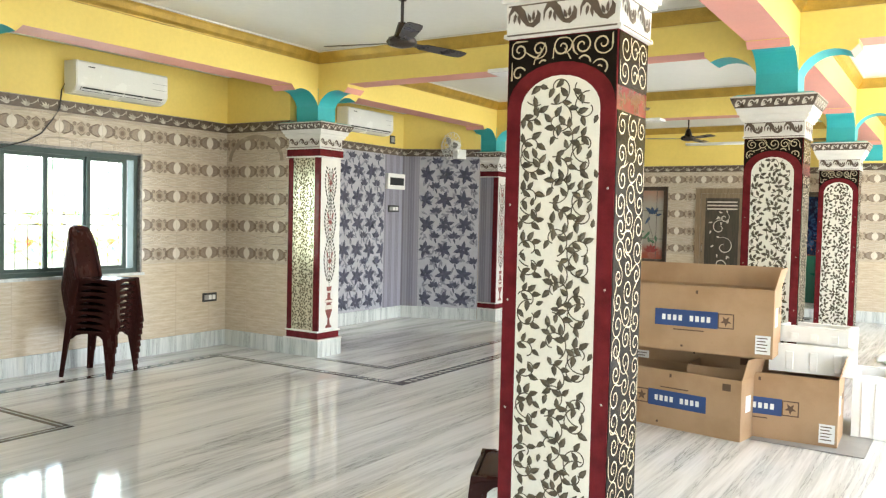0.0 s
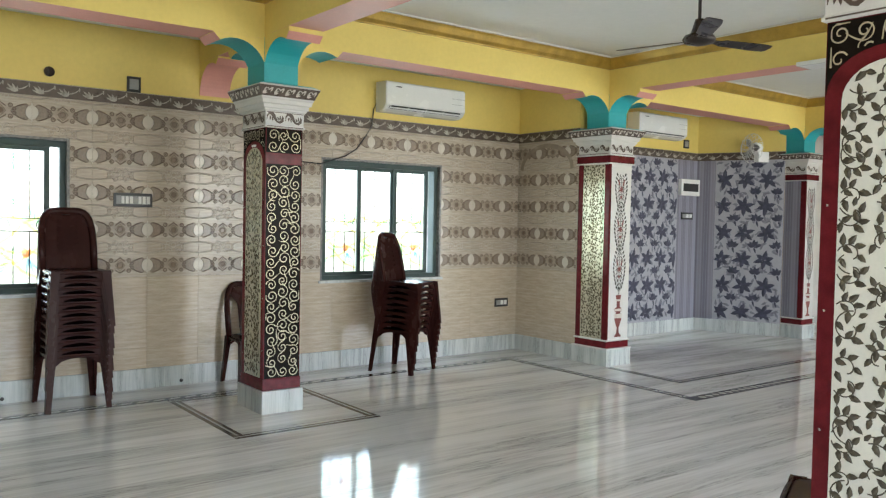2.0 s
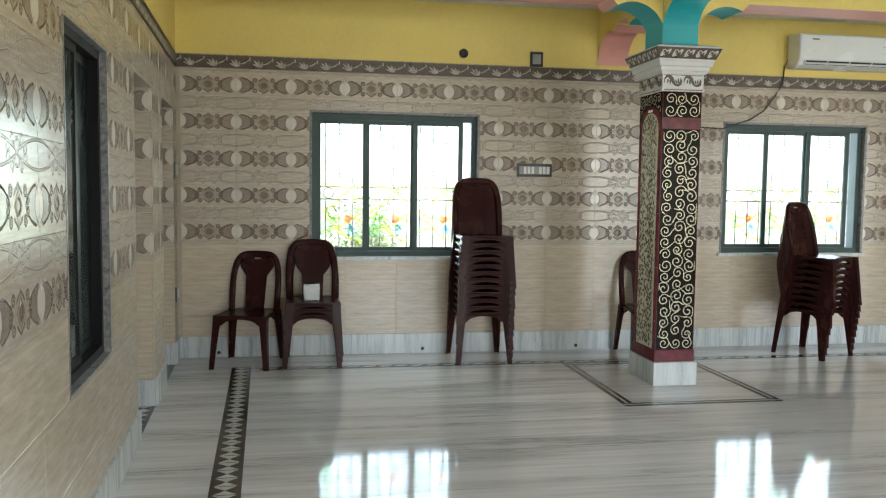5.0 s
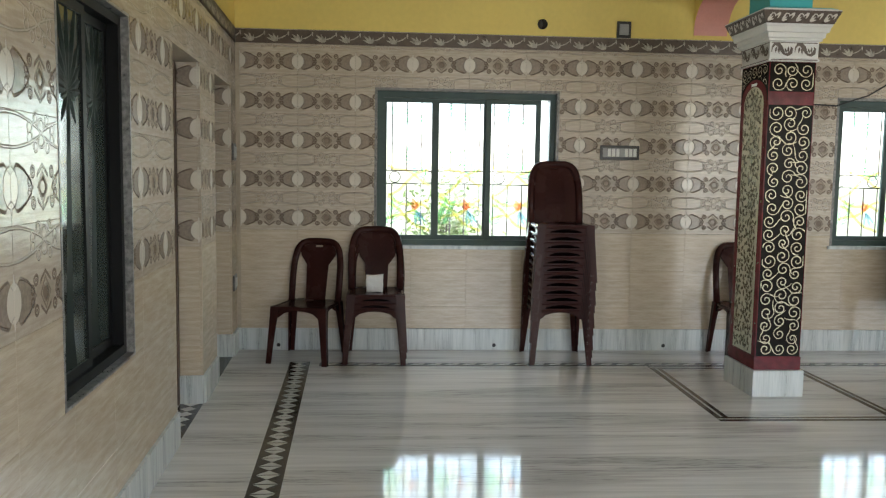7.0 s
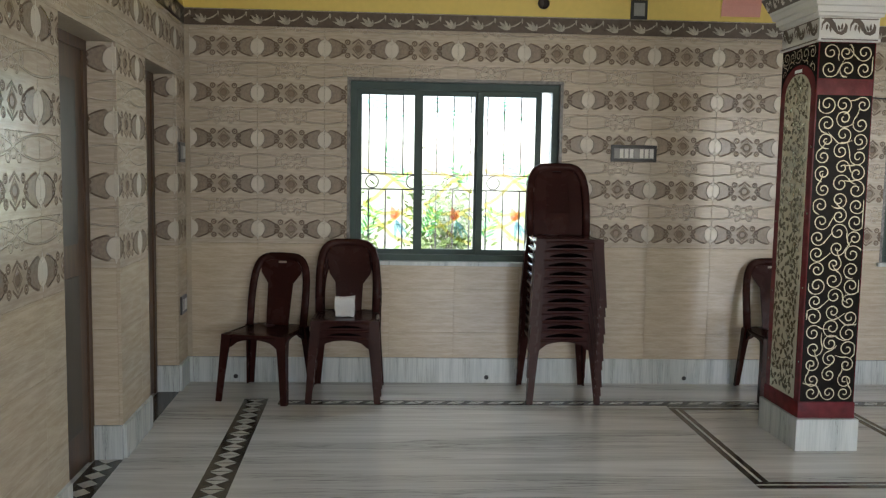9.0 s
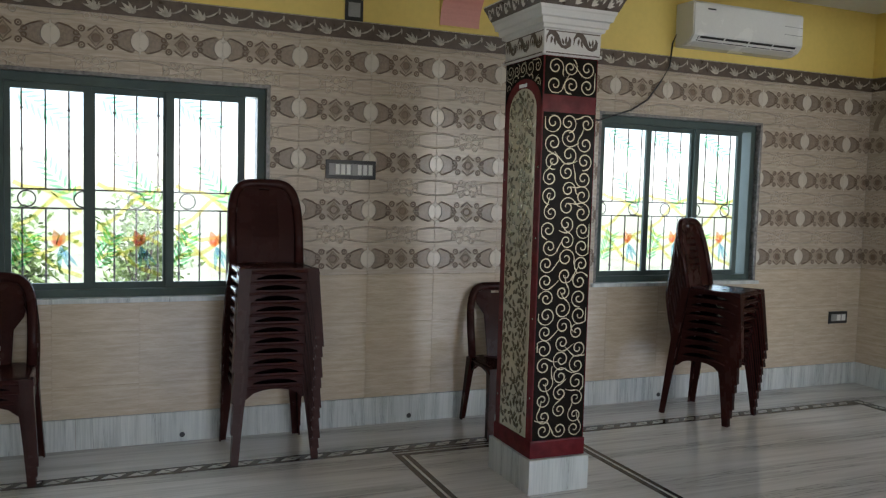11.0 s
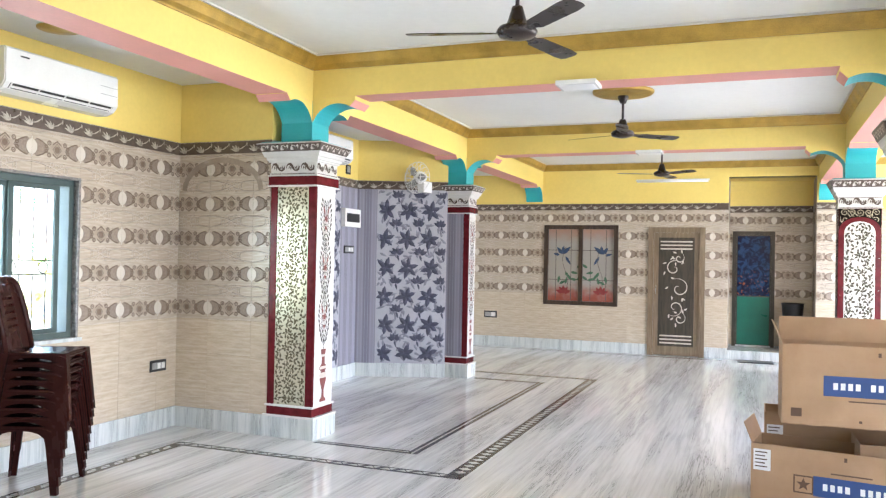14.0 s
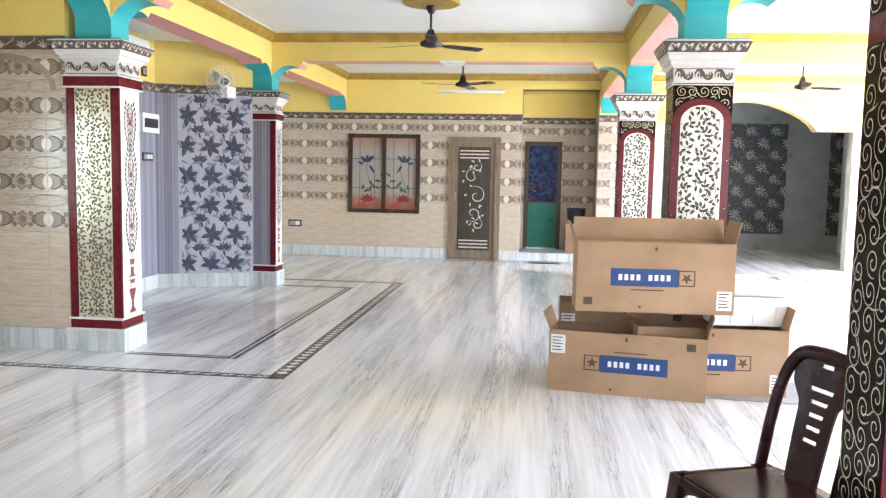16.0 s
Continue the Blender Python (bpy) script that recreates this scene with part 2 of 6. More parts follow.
M_TILE, M_PLAIN = tile_pattern(), plain_tile()
M_FLOOR = marble("polished_streaked_marble_floor", (0.47, 0.472, 0.46), (0.66, 0.66, 0.645), (0.81, 0.81, 0.79), "y", 0.075, (0.17, 0.17, 0.16))
M_SKIRT = marble("blue_grey_marble_skirting", (0.40, 0.44, 0.44), (0.53, 0.57, 0.56), (0.68, 0.70, 0.68), "z", 0.2, scale=3.0)
M_GROUT = plain("grout", (0.45, 0.38, 0.29), 0.85)
M_ARC = plain("taupe_tile_relief", (0.33, 0.275, 0.215), 0.25, vary=0.2, scale=9)
M_YELLOW = plain("yellow_emulsion_paint", (0.80, 0.61, 0.165), 0.5, vary=0.07, scale=1.2, bump=0.05, kind="Position")
M_PINK = plain("salmon_pink_paint", (0.72, 0.33, 0.27), 0.5, vary=0.08, bump=0.05, kind="Position")
M_TEAL = plain("teal_paint", (0.03, 0.40, 0.42), 0.45, vary=0.1, bump=0.05, kind="Position")
M_CEIL = plain("white_ceiling_paint", (0.78, 0.78, 0.74), 0.7, vary=0.05, scale=0.8, bump=0.04, kind="Position")
M_GOLD = plain("gold_paint_cornice", (0.46, 0.29, 0.05), 0.35, 0.35, vary=0.3, scale=6, bump=0.2)
M_GOLDHI = plain("bright_gold_paint", (0.68, 0.48, 0.13), 0.35, 0.3, vary=0.2, scale=6)
M_RED = plain("maroon_granite", (0.13, 0.014, 0.018), 0.2, 0.0, 0.18, vary=0.35, scale=14)
M_CREAM = plain("polished_cream_panel", (0.70, 0.68, 0.60), 0.07, vary=0.08, scale=4)
M_GILT = plain("gilded_cream_panel", (0.72, 0.66, 0.50), 0.14, 0.45, vary=0.1, scale=6, bump=0.25)
M_LEAF = plain("etched_olive_leaf_inlay", (0.105, 0.088, 0.06), 0.22, 0.2, vary=0.4, scale=30)
M_GILTLEAF = plain("embossed_antique_gold_leaf", (0.20, 0.17, 0.105), 0.24, 0.55, vary=0.4, scale=30)
M_BLACK = plain("polished_black_granite", (0.012, 0.009, 0.007), 0.2, 0.0, 0.04, vary=0.3, scale=20)
M_SILVER = plain("etched_champagne_scroll_inlay", (0.53, 0.46, 0.32), 0.32, 0.3, 0.2, vary=0.2, scale=20)
M_WHITE = plain("white_paint_plaster", (0.66, 0.645, 0.61), 0.5, vary=0.08, scale=5, bump=0.05)
M_ORNAMENT = plain("dark_taupe_ornament", (0.105, 0.075, 0.055), 0.3, vary=0.35, scale=18)
M_ORNLIGHT = plain("ivory_ornament", (0.62, 0.57, 0.50), 0.3, vary=0.15, scale=18)
M_BORDERLEAF = plain("stone_coloured_leaf_relief", (0.46, 0.415, 0.35), 0.3, vary=0.5, scale=24)
M_INLAY = plain("dark_green_marble_inlay", (0.062, 0.06, 0.05), 0.14, vary=0.4, scale=15)
M_INLAYLT = plain("white_marble_inlay", (0.60, 0.60, 0.56), 0.14, vary=0.15, scale=9)
M_ALU = plain("dark_green_grey_aluminium", (0.085, 0.118, 0.112), 0.45, 0.0, 0.12, vary=0.15, scale=5)
M_BLKALU = plain("black_aluminium", (0.008, 0.008, 0.008), 0.45, 0.0, 0.12, vary=0.2, scale=5)
M_IRON = plain("painted_iron_bar", (0.10, 0.085, 0.075), 0.5, 0.3, vary=0.3, scale=12)
M_TINTBLUE = glass_mat("blue_stained_glass", (0.42, 0.66, 0.86))
M_TINTGREEN, M_TINTRED, M_TINTYELLOW = glass_mat("green_stained_glass", (0.42, 0.84, 0.58)), glass_mat("red_stained_glass", (0.95, 0.5, 0.42)), glass_mat("yellow_stained_glass", (0.95, 0.86, 0.42))
M_GLASS = glass_mat("clear_window_glass", (0.93, 0.97, 0.96))
M_DARKGLASS = plain("frosted_grey_green_glass", (0.05, 0.068, 0.06), 0.085, 0.0, 0.8, vary=0.12, scale=3)
M_PALM = plain("dark_painted_palm", (0.008, 0.016, 0.012), 0.5, 0.0, 0.1, vary=0.3, scale=9)
M_CHAIR = plain("dark_maroon_plastic", (0.038, 0.0125, 0.0105), 0.26, 0.0, 0.11, vary=0.2, scale=4, bump=0.03)
M_BOX = cardboard()
M_BLUE = plain("blue_print", (0.022, 0.06, 0.19), 0.6, vary=0.1, scale=12)
M_BROWNPRINT = plain("dark_brown_print", (0.10, 0.055, 0.03), 0.7, scale=12)
M_PAPER = plain("white_paper_label", (0.75, 0.75, 0.73), 0.6, vary=0.06, scale=12)
M_FOAM = plain("white_polystyrene_foam", (0.82, 0.82, 0.80), 0.7, vary=0.05, scale=9, bump=0.15)
M_PLASTIC = plain("white_glossy_plastic", (0.78, 0.78, 0.75), 0.25, vary=0.05, scale=3)
M_GREYPLASTIC = plain("grey_plastic", (0.30, 0.30, 0.29), 0.4, scale=5)
M_BLACKPLASTIC = plain("black_plastic", (0.015, 0.015, 0.015), 0.35, scale=5)
M_FAN = plain("dark_brown_fan_enamel", (0.035, 0.024, 0.02), 0.28, 0.2, scale=6)
M_DOORFRAME = wood("olive_brown_door_frame", (0.17, 0.122, 0.075), (0.25, 0.185, 0.12))
M_DOORDARK = wood("dark_carved_door_panel", (0.035, 0.028, 0.02), (0.065, 0.05, 0.035))
M_DOORWOOD = wood("dark_brown_wood", (0.07, 0.04, 0.025), (0.13, 0.075, 0.045))
M_PICFRAME = wood("dark_walnut_window_frame", (0.03, 0.018, 0.012), (0.065, 0.04, 0.028))
M_CHROME = plain("brushed_steel", (0.65, 0.64, 0.61), 0.25, 0.9, scale=10)
M_GREENDOOR = plain("green_plastic_door_panel", (0.01, 0.14, 0.095), 0.3, scale=3)
M_GREYWALL = plain("grey_tile_wall", (0.26, 0.275, 0.275), 0.3, scale=3)
M_GRANITE = plain("speckled_grey_granite", (0.22, 0.21, 0.20), 0.3, vary=0.7, scale=40)
# plaster coloured dark to stand for the dimness of unlit interiors
M_DARKINSIDE = plain("plaster_darkened_as_dim", (0.16, 0.15, 0.13), 0.8)
M_STRIPE = stripes("grey_violet_striped_wallpaper", (0.25, 0.245, 0.30), (0.175, 0.17, 0.215), (0.36, 0.36, 0.41), 0.16)
M_LILY = plain("pale_lilac_grey_paper", (0.40, 0.40, 0.445), 0.5, vary=0.12, scale=7, bump=0.06)
M_LILYDARK = plain("slate_blue_lily_print", (0.062, 0.066, 0.105), 0.5, vary=0.45, scale=14)
M_LILYMID = plain("grey_blue_leaf_print", (0.22, 0.225, 0.27), 0.5, vary=0.35, scale=14)
M_DARKFLOWER = wallpaper_flower("charcoal_flower_tile", (0.03, 0.032, 0.034), (0.25, 0.25, 0.245), (0.03, 0.03, 0.03), 0.5, 0.12, 9)
M_RUST = plain("rust_red_wall_paint", (0.21, 0.05, 0.04), 0.4, scale=12)
M_REDPRINT = plain("red_print", (0.22, 0.02, 0.02), 0.3, scale=12)
M_GREENPRINT = plain("green_print", (0.045, 0.12, 0.065), 0.3, scale=12)
M_BLUEPRINT = plain("blue_bird_print", (0.025, 0.055, 0.12), 0.3, scale=12)
M_LEAFOUT = plain("garden_leaf", (0.15, 0.22, 0.07), 0.5, vary=0.4, scale=2, kind="Position")
M_GROUND = plain("garden_earth_and_grass", (0.30, 0.31, 0.2), 0.9, vary=0.4, scale=0.7, kind="Position")
M_RENDER = plain("pale_outside_render", (0.62, 0.60, 0.55), 0.8, kind="Position")


def pane_print():
    k = Mat("painted_window_glass", rough=0.12)
    x, y, z = k.coords()
    n = k.noise(6)
    c = k.mix((z + n * 0.4).ramp(0.28, 0.62), (0.30, 0.085, 0.06), (0.33, 0.31, 0.28))
    c = k.mix((z + n * 0.2).ramp(1.15, 1.4), c, (0.34, 0.21, 0.16))
    k.set("Base Color", c)
    return k.m


def reef_print():
    k = Mat("blue_reef_door_print", rough=0.15)
    x, y, z = k.coords()
    n, f = k.noise(9, distort=1.5), k.noise(24, detail=2)
    c = k.mix(n.ramp(0.4, 0.65), (0.004, 0.008, 0.035), (0.02, 0.06, 0.16))
    c = k.mix(f.ramp(0.6, 0.66) * (z * -1 + 1.5).ramp(0.1, 0.5), c, (0.30, 0.09, 0.04))
    k.set("Base Color", c)
    return k.m


M_PANE, M_REEF = pane_print(), reef_print()


# ---- mesh helpers ----
def mesh_of(name, bm, mat):
    data = bpy.data.meshes.new(name)
    bm.to_mesh(data)
    bm.free()
    for m in (mat if isinstance(mat, (list, tuple)) else [mat]):
        data.materials.append(m)
    return data


def part(name, bm, mat, parent, label="", smooth=False, at=None):
    """One mesh object, under a thing or under a part where a parent is given."""
    data = bm if isinstance(bm, bpy.types.Mesh) else mesh_of(name, bm, mat)
    if smooth:
        data.shade_smooth()
    ob = new(name, data)
    if parent is not None:
        ob.parent = parent
    if at is not None:
        ob.matrix_basis = at
    if label:
        ob["label"] = label
    return ob


def thing(name, label, category, at, group="", kind=""):
    ob = new(name)
    ob.matrix_basis = at
    return tagged(ob, label, category, group, kind)


def quad_box(bm, x0, x1, y0, y1, z0, z1):
    v = [bm.verts.new((x, y, z)) for z in (z0, z1) for x, y in ((x0, y0), (x1, y0), (x1, y1), (x0, y1))]
    for f in ((3, 2, 1, 0), (4, 5, 6, 7), (0, 1, 5, 4), (1, 2, 6, 5), (2, 3, 7, 6), (3, 0, 4, 7)):
        bm.faces.new([v[i] for i in f])
    return v


def box(x0, x1, y0, y1, z0, z1, bevel=0.0):
    bm = bmesh.new()
    quad_box(bm, x0, x1, y0, y1, z0, z1)
    if bevel:
        bmesh.ops.bevel(bm, geom=bm.edges[:], offset=bevel, segments=2, affect="EDGES", profile=0.6)
    return bm


def boxes(*lots):
    bm = bmesh.new()
    for b in lots:
        quad_box(bm, *b)
    return bm


def prism(outline, depth, axis="y", bm=None, start=0.0):
    """An outline in two axes, drawn out along the third from start by depth."""
    bm = bm or bmesh.new()
    put = {"y": lambda a, b, d: (a, d, b), "x": lambda a, b, d: (d, a, b), "z": lambda a, b, d: (a, b, d)}[axis]
    f = [bm.verts.new(put(a, b, start)) for a, b in outline]
    g = [bm.verts.new(put(a, b, start + depth)) for a, b in outline]
    n = len(f)
    bm.faces.new(f)
    bm.faces.new(g[::-1])
    for i in range(n):
        bm.faces.new((f[(i + 1) % n], f[i], g[i], g[(i + 1) % n]))
    bmesh.ops.recalc_face_normals(bm, faces=bm.faces[:])
    return bm


def loft_rect(profile, bm=None, cx=0.0, cy=0.0):
    """Rings of half sizes (z, hx, hy), bottom to top."""
    bm = bm or bmesh.new()
    rings = [[bm.verts.new((cx + sx * hx, cy + sy * hy, z)) for sx, sy in ((-1, -1), (1, -1), (1, 1), (-1, 1))] for z, hx, hy in profile]
    for a, b in zip(rings, rings[1:]):
        for i in range(4):
            bm.faces.new((a[i], a[(i + 1) % 4], b[(i + 1) % 4], b[i]))
    bm.faces.new(rings[0][::-1])
    bm.faces.new(rings[-1])
    return bm


def lathe(profile, steps=24, bm=None):
    """Radius and height pairs turned about z."""
    bm = bm or bmesh.new()
    rings = [[bm.verts.new((r * math.cos(6.28319 * i / steps), r * math.sin(6.28319 * i / steps), z)) for i in range(steps)] for r, z in profile]
    for a, b in zip(rings, rings[1:]):
        for i in range(steps):
            bm.faces.new((a[i], a[(i + 1) % steps], b[(i + 1) % steps], b[i]))
    bm.faces.new(rings[0][::-1])
    bm.faces.new(rings[-1])
    bmesh.ops.recalc_face_normals(bm, faces=bm.faces[:])
    return bm


def tube(points, radius, sides=8, bm=None, flat=1.0, ref=None):
    """A rod along points; flat squashes its second axis."""
    bm = bm or bmesh.new()
    pts = [Vector(p) for p in points]
    rings, up = [], Vector((0, 0, 1))
    for i, p in enumerate(pts):
        d = (pts[min(i + 1, len(pts) - 1)] - pts[max(i - 1, 0)]).normalized()
        side = Vector(ref) if ref else (up if abs(d.dot(up)) < 0.95 else Vector((0, 1, 0)))
        s = d.cross(side).normalized()
        q = s.cross(d).normalized()
        r = radius[i] if isinstance(radius, (list, tuple)) else radius
        rings.append([bm.verts.new(p + s * r * math.cos(6.28319 * k / sides) + q * r * flat * math.sin(6.28319 * k / sides)) for k in range(sides)])
    for a, b in zip(rings, rings[1:]):
        for k in range(sides):
            bm.faces.new((a[k], a[(k + 1) % sides], b[(k + 1) % sides], b[k]))
    bm.faces.new(rings[0][::-1])
    bm.faces.new(rings[-1])
    bmesh.ops.recalc_face_normals(bm, faces=bm.faces[:])
    return bm


def ribbon(bm, pts, width, lift=0.0015):
    """A flat raised band in the local x-z plane, facing -y; width may taper along it."""
    n = len(pts)
    last = None
    for i, (a, b) in enumerate(pts):
        a0, b0 = pts[max(i - 1, 0)]
        a1, b1 = pts[min(i + 1, n - 1)]
        d = math.hypot(a1 - a0, b1 - b0) or 1
        w = (width[i] if isinstance(width, (list, tuple)) else width) / 2
        na, nb = -(b1 - b0) / d * w, (a1 - a0) / d * w
        row = (bm.verts.new((a - na, -lift, b - nb)), bm.verts.new((a + na, -lift, b + nb)))
        if last:
            bm.faces.new((last[0], row[0], row[1], last[1]))
        last = row


def leaf(bm, a, b, turn, length, width, lift=0.002):
    """A pointed leaf lying in the local x-z plane with a raised midrib."""
    c, s = math.cos(turn), math.sin(turn)
    def at(u, v, up):
        return bm.verts.new((a + u * c - v * s, -lift - up, b + u * s + v * c))
    tip, root = at(length, 0, 0), at(0, 0, 0)
    mid = at(length * 0.45, 0, width * 0.12)
    up1, up2 = at(length * 0.28, width * 0.46, 0), at(length * 0.66, width * 0.36, 0)
    dn1, dn2 = at(length * 0.28, -width * 0.46, 0), at(length * 0.66, -width * 0.36, 0)
    for f in ((root, dn1, mid), (dn1, dn2, mid), (dn2, tip, mid), (tip, up2, mid), (up2, up1, mid), (up1, root, mid)):
        bm.faces.new(f)


# ---- walls ----
CEIL, SOFFIT, DADO, BORDER0, BORDER1, SKIRT = 3.22, 2.84, 0.965, 2.42, 2.53, 0.175
TILE_W, TILE_H = 0.45, 0.305
TILE_MESH = {}


def tile_mesh(u0, u1, z0, z1, mat):
    key = (round(u0, 3), round(u1, 3), round(z0, 3), round(z1, 3), mat.name)
    if key not in TILE_MESH:
        bm = bmesh.new()
        g, c = 0.0003, 0.0011
        v = [bm.verts.new(p) for p in ((u0 + g, 0.008, z0 + g), (u1 - g, 0.008, z0 + g), (u1 - g, 0.008, z1 - g), (u0 + g, 0.008, z1 - g),
                                       (u0 + g, c, z0 + g), (u1 - g, c, z0 + g), (u1 - g, c, z1 - g), (u0 + g, c, z1 - g),
                                       (u0 + g + c, 0, z0 + g + c), (u1 - g - c, 0, z0 + g + c), (u1 - g - c, 0, z1 - g - c), (u0 + g + c, 0, z1 - g - c))]
        for r in (0, 4):
            for i in range(4):
                bm.faces.new((v[r + i], v[r + (i + 1) % 4], v[r + 4 + (i + 1) % 4], v[r + 4 + i]))
        bm.faces.new(v[8:12])
        bmesh.ops.recalc_face_normals(bm, faces=bm.faces[:])
        TILE_MESH[key] = mesh_of("tile", bm, mat)
    return TILE_MESH[key]


def cut(rect, holes):
    """What is left of a rectangle when the holes are taken out, as rectangles."""
    left = [rect]
    for h in holes:
        nxt = []
        for a, b, c, d in left:
            if h[0] >= b or h[1] <= a or h[2] >= d or h[3] <= c:
                nxt.append((a, b, c, d))
                continue
            if h[2] > c:
                nxt.append((a, b, c, h[2]))
            if h[3] < d:
                nxt.append((a, b, h[3], d))
            lo, hi = max(c, h[2]), min(d, h[3])
            if h[0] > a:
                nxt.append((a, h[0], lo, hi))
            if h[1] < b:
                nxt.append((h[1], b, lo, hi))
        left = nxt
    return left


TILE_JOBS = []


def border_mesh(length):
    bm = box(0, length, -0.004, 0.006, BORDER0, BORDER1)
    return mesh_of("border_strip", bm, M_ORNAMENT)


def border_leaves(u0, u1):
    """Ivory acanthus tufts leaning along the dark border, with small scrolls between them."""
    bm = bmesh.new()
    lo, hi = BORDER0 + 0.012, BORDER1 - 0.014
    high = hi - lo
    u = u0 + 0.02
    while u < u1 - 0.15:
        for a, turn, ln, wd in ((0.0, 0.35, 0.085, 0.02), (0.0, 0.72, 0.09, 0.024), (0.0, 1.15, 0.072, 0.022), (0.004, 1.65, 0.05, 0.017)):
            leaf(bm, u + 0.045 + a, lo + 0.002, math.pi - turn, min(ln, high / max(0.35, math.sin(turn))) * 0.97, wd, 0.006)
        leaf(bm, u + 0.135, hi, math.pi * 1.52, 0.04, 0.014, 0.006)
        ribbon(bm, [(u + 0.05 + 0.085 * k / 9, lo + high * (0.3 + 0.5 * (k / 9) ** 2)) for k in range(10)], [0.003 + 0.007 * math.sin(3.1 * k / 9) for k in range(10)], 0.0055)
        u += 0.185
    ribbon(bm, [(u0, BORDER1 - 0.004), (u1, BORDER1 - 0.004)], 0.004, 0.006)
    return bm


def wall(name, label, x, y, angle, length, holes=(), phase=0.0, thick=0.25, top=CEIL, tiles=True, skirt_holes=(), patterned=None):
    """A wall from (x, y), running along its local x and seen from its local -y side. holes: (u0, u1, z0, z1)."""
    root = thing(name, label, "wall", pose(x, y, 0, 0, 0, angle), kind="structure")
    body = bmesh.new()
    for a, b, c, d in cut((0, length, 0, top), holes):
        quad_box(body, a, b, 0.008, thick, c, d)
    part("masonry", body, M_GROUT, root)
    paint = bmesh.new()
    for a, b, c, d in cut((0, length, BORDER1, top), holes):
        quad_box(paint, a, b, 0.002, 0.0079, c, d)
    if len(paint.verts):
        part("painted_band", paint, M_YELLOW, root)
    else:
        paint.free()
    for a, b, c, d in cut((0, length, BORDER0, BORDER1), holes):
        m = Matrix.Translation((a, 0, 0))
        part("border_strip", border_mesh(b - a), None, root, at=m)
        part("border_leaves", border_leaves(a, b), M_BORDERLEAF, root, "ivory leaf scroll")
    for a, b, c, d in cut((0, length, 0, SKIRT), holes):
        u = a
        while u < b - 0.02:
            w = min(0.9, b - u)
            part("skirting", box(u + 0.0006, u + w - 0.0006, -0.016, 0.0075, 0.0, SKIRT, 0.003), M_SKIRT, root)
            u += w
    if tiles:
        TILE_JOBS.append((root, length, tuple(holes), phase))
    return root


def lay_tiles(root, length, holes, phase):
    n = -1
    while phase + n * TILE_W < length:
        u = phase + n * TILE_W
        for k in range(-3, 5):
            z = DADO + k * TILE_H
            rect = (max(u, 0), min(u + TILE_W, length), max(z, SKIRT), min(z + TILE_H, BORDER0))
            if rect[1] - rect[0] < 0.004 or rect[3] - rect[2] < 0.004:
                continue
            mat = M_TILE if k >= 0 else M_PLAIN
            for a, b, c, d in cut(rect, holes):
                if b - a > 0.004 and d - c > 0.004:
                    part("tile", tile_mesh(a - u, b - u, c - z, d - z, mat), None, root, at=Matrix.Translation((u, 0, z)))
        n += 1


W1, W2 = (0.225, 1.70, 0.84, 2.10), (4.0, 5.485, 0.87, 2.10)
XW, YS0, YC, YF = -6.86, -0.86, 6.62, 14.6
shift = lambda h, o: (h[0] - o, h[1] - o, h[2], h[3])  # noqa: E731
wall("wall_west", "beige patterned ceramic tile wall below yellow paint", XW, YS0 - 0.3, 90, YC + 0.25 - YS0 + 0.3, [shift(W1, YS0 - 0.3), shift(W2, YS0 - 0.3)], phase=-0.378 - (YS0 - 0.3))
cross = wall("wall_cross", "short tiled cross wall behind the gold column", XW, YC, 0, -5.9 - XW, phase=0.335, thick=0.3)

part("painted_end", box(-5.9 - XW + 0.0005, -5.9 - XW + 0.005, 0.002, 0.3, BORDER1, CEIL), M_YELLOW, cross)
arc = bmesh.new()
ribbon(arc, [(0.46 - 0.40 * math.cos(math.pi * k / 16), 2.10 + 0.265 * math.sin(math.pi * k / 16)) for k in range(17)], 0.05, 0.002)
part("arch_relief", arc, M_ARC, cross, "faint taupe arch moulded on the tiles")

# the south wall stands slightly askew: its local x runs from the west corner's far end eastwards, seen from the north
SA = 183.05
S_LEN = 9.6
sx0, sy0 = XW + S_LEN * math.cos(radians(3.05)), YS0 + S_LEN * math.sin(radians(3.05))
du = lambda xw: S_LEN - (xw - XW) / math.cos(radians(3.05))  # noqa: E731
S_WIN = (du(-2.905), du(-3.745), 0.66, 2.04)
S_DOOR = (du(-4.555), du(-5.325), 0.0, 2.06)
S_DOOR2 = (du(-5.85), du(-6.6), 0.0, 2.06)
S_OPEN = (du(1.9), du(-1.3), 0.0, 2.5)
wall_s = wall("wall_south", "beige patterned tile wall with doors and a window", sx0, sy0, SA, S_LEN, [S_WIN, S_DOOR, S_DOOR2, S_OPEN], phase=S_LEN - 0.27 - 0.45 * 21, thick=0.2)

NICHE = (4.42, 5.72, 0.0, 2.95)
F_DOOR = (3.16, 4.07, 0.0, 2.13)
F_WIN = (1.38, 2.66, 0.78, 2.16)
wall_f = wall("wall_far", "pale patterned tile wall with a window and doors", XW, YF, 0, 6.25, [NICHE, F_DOOR, F_WIN], phase=0.13)


# ---- the floor and its inlaid borders ----
floor = tagged(part("floor", box(-7.1, 5.2, -6.0, 19.2, -0.12, 0.0), M_FLOOR, None), "polished pale streaked marble floor reflecting the windows", "floor", kind="structure")


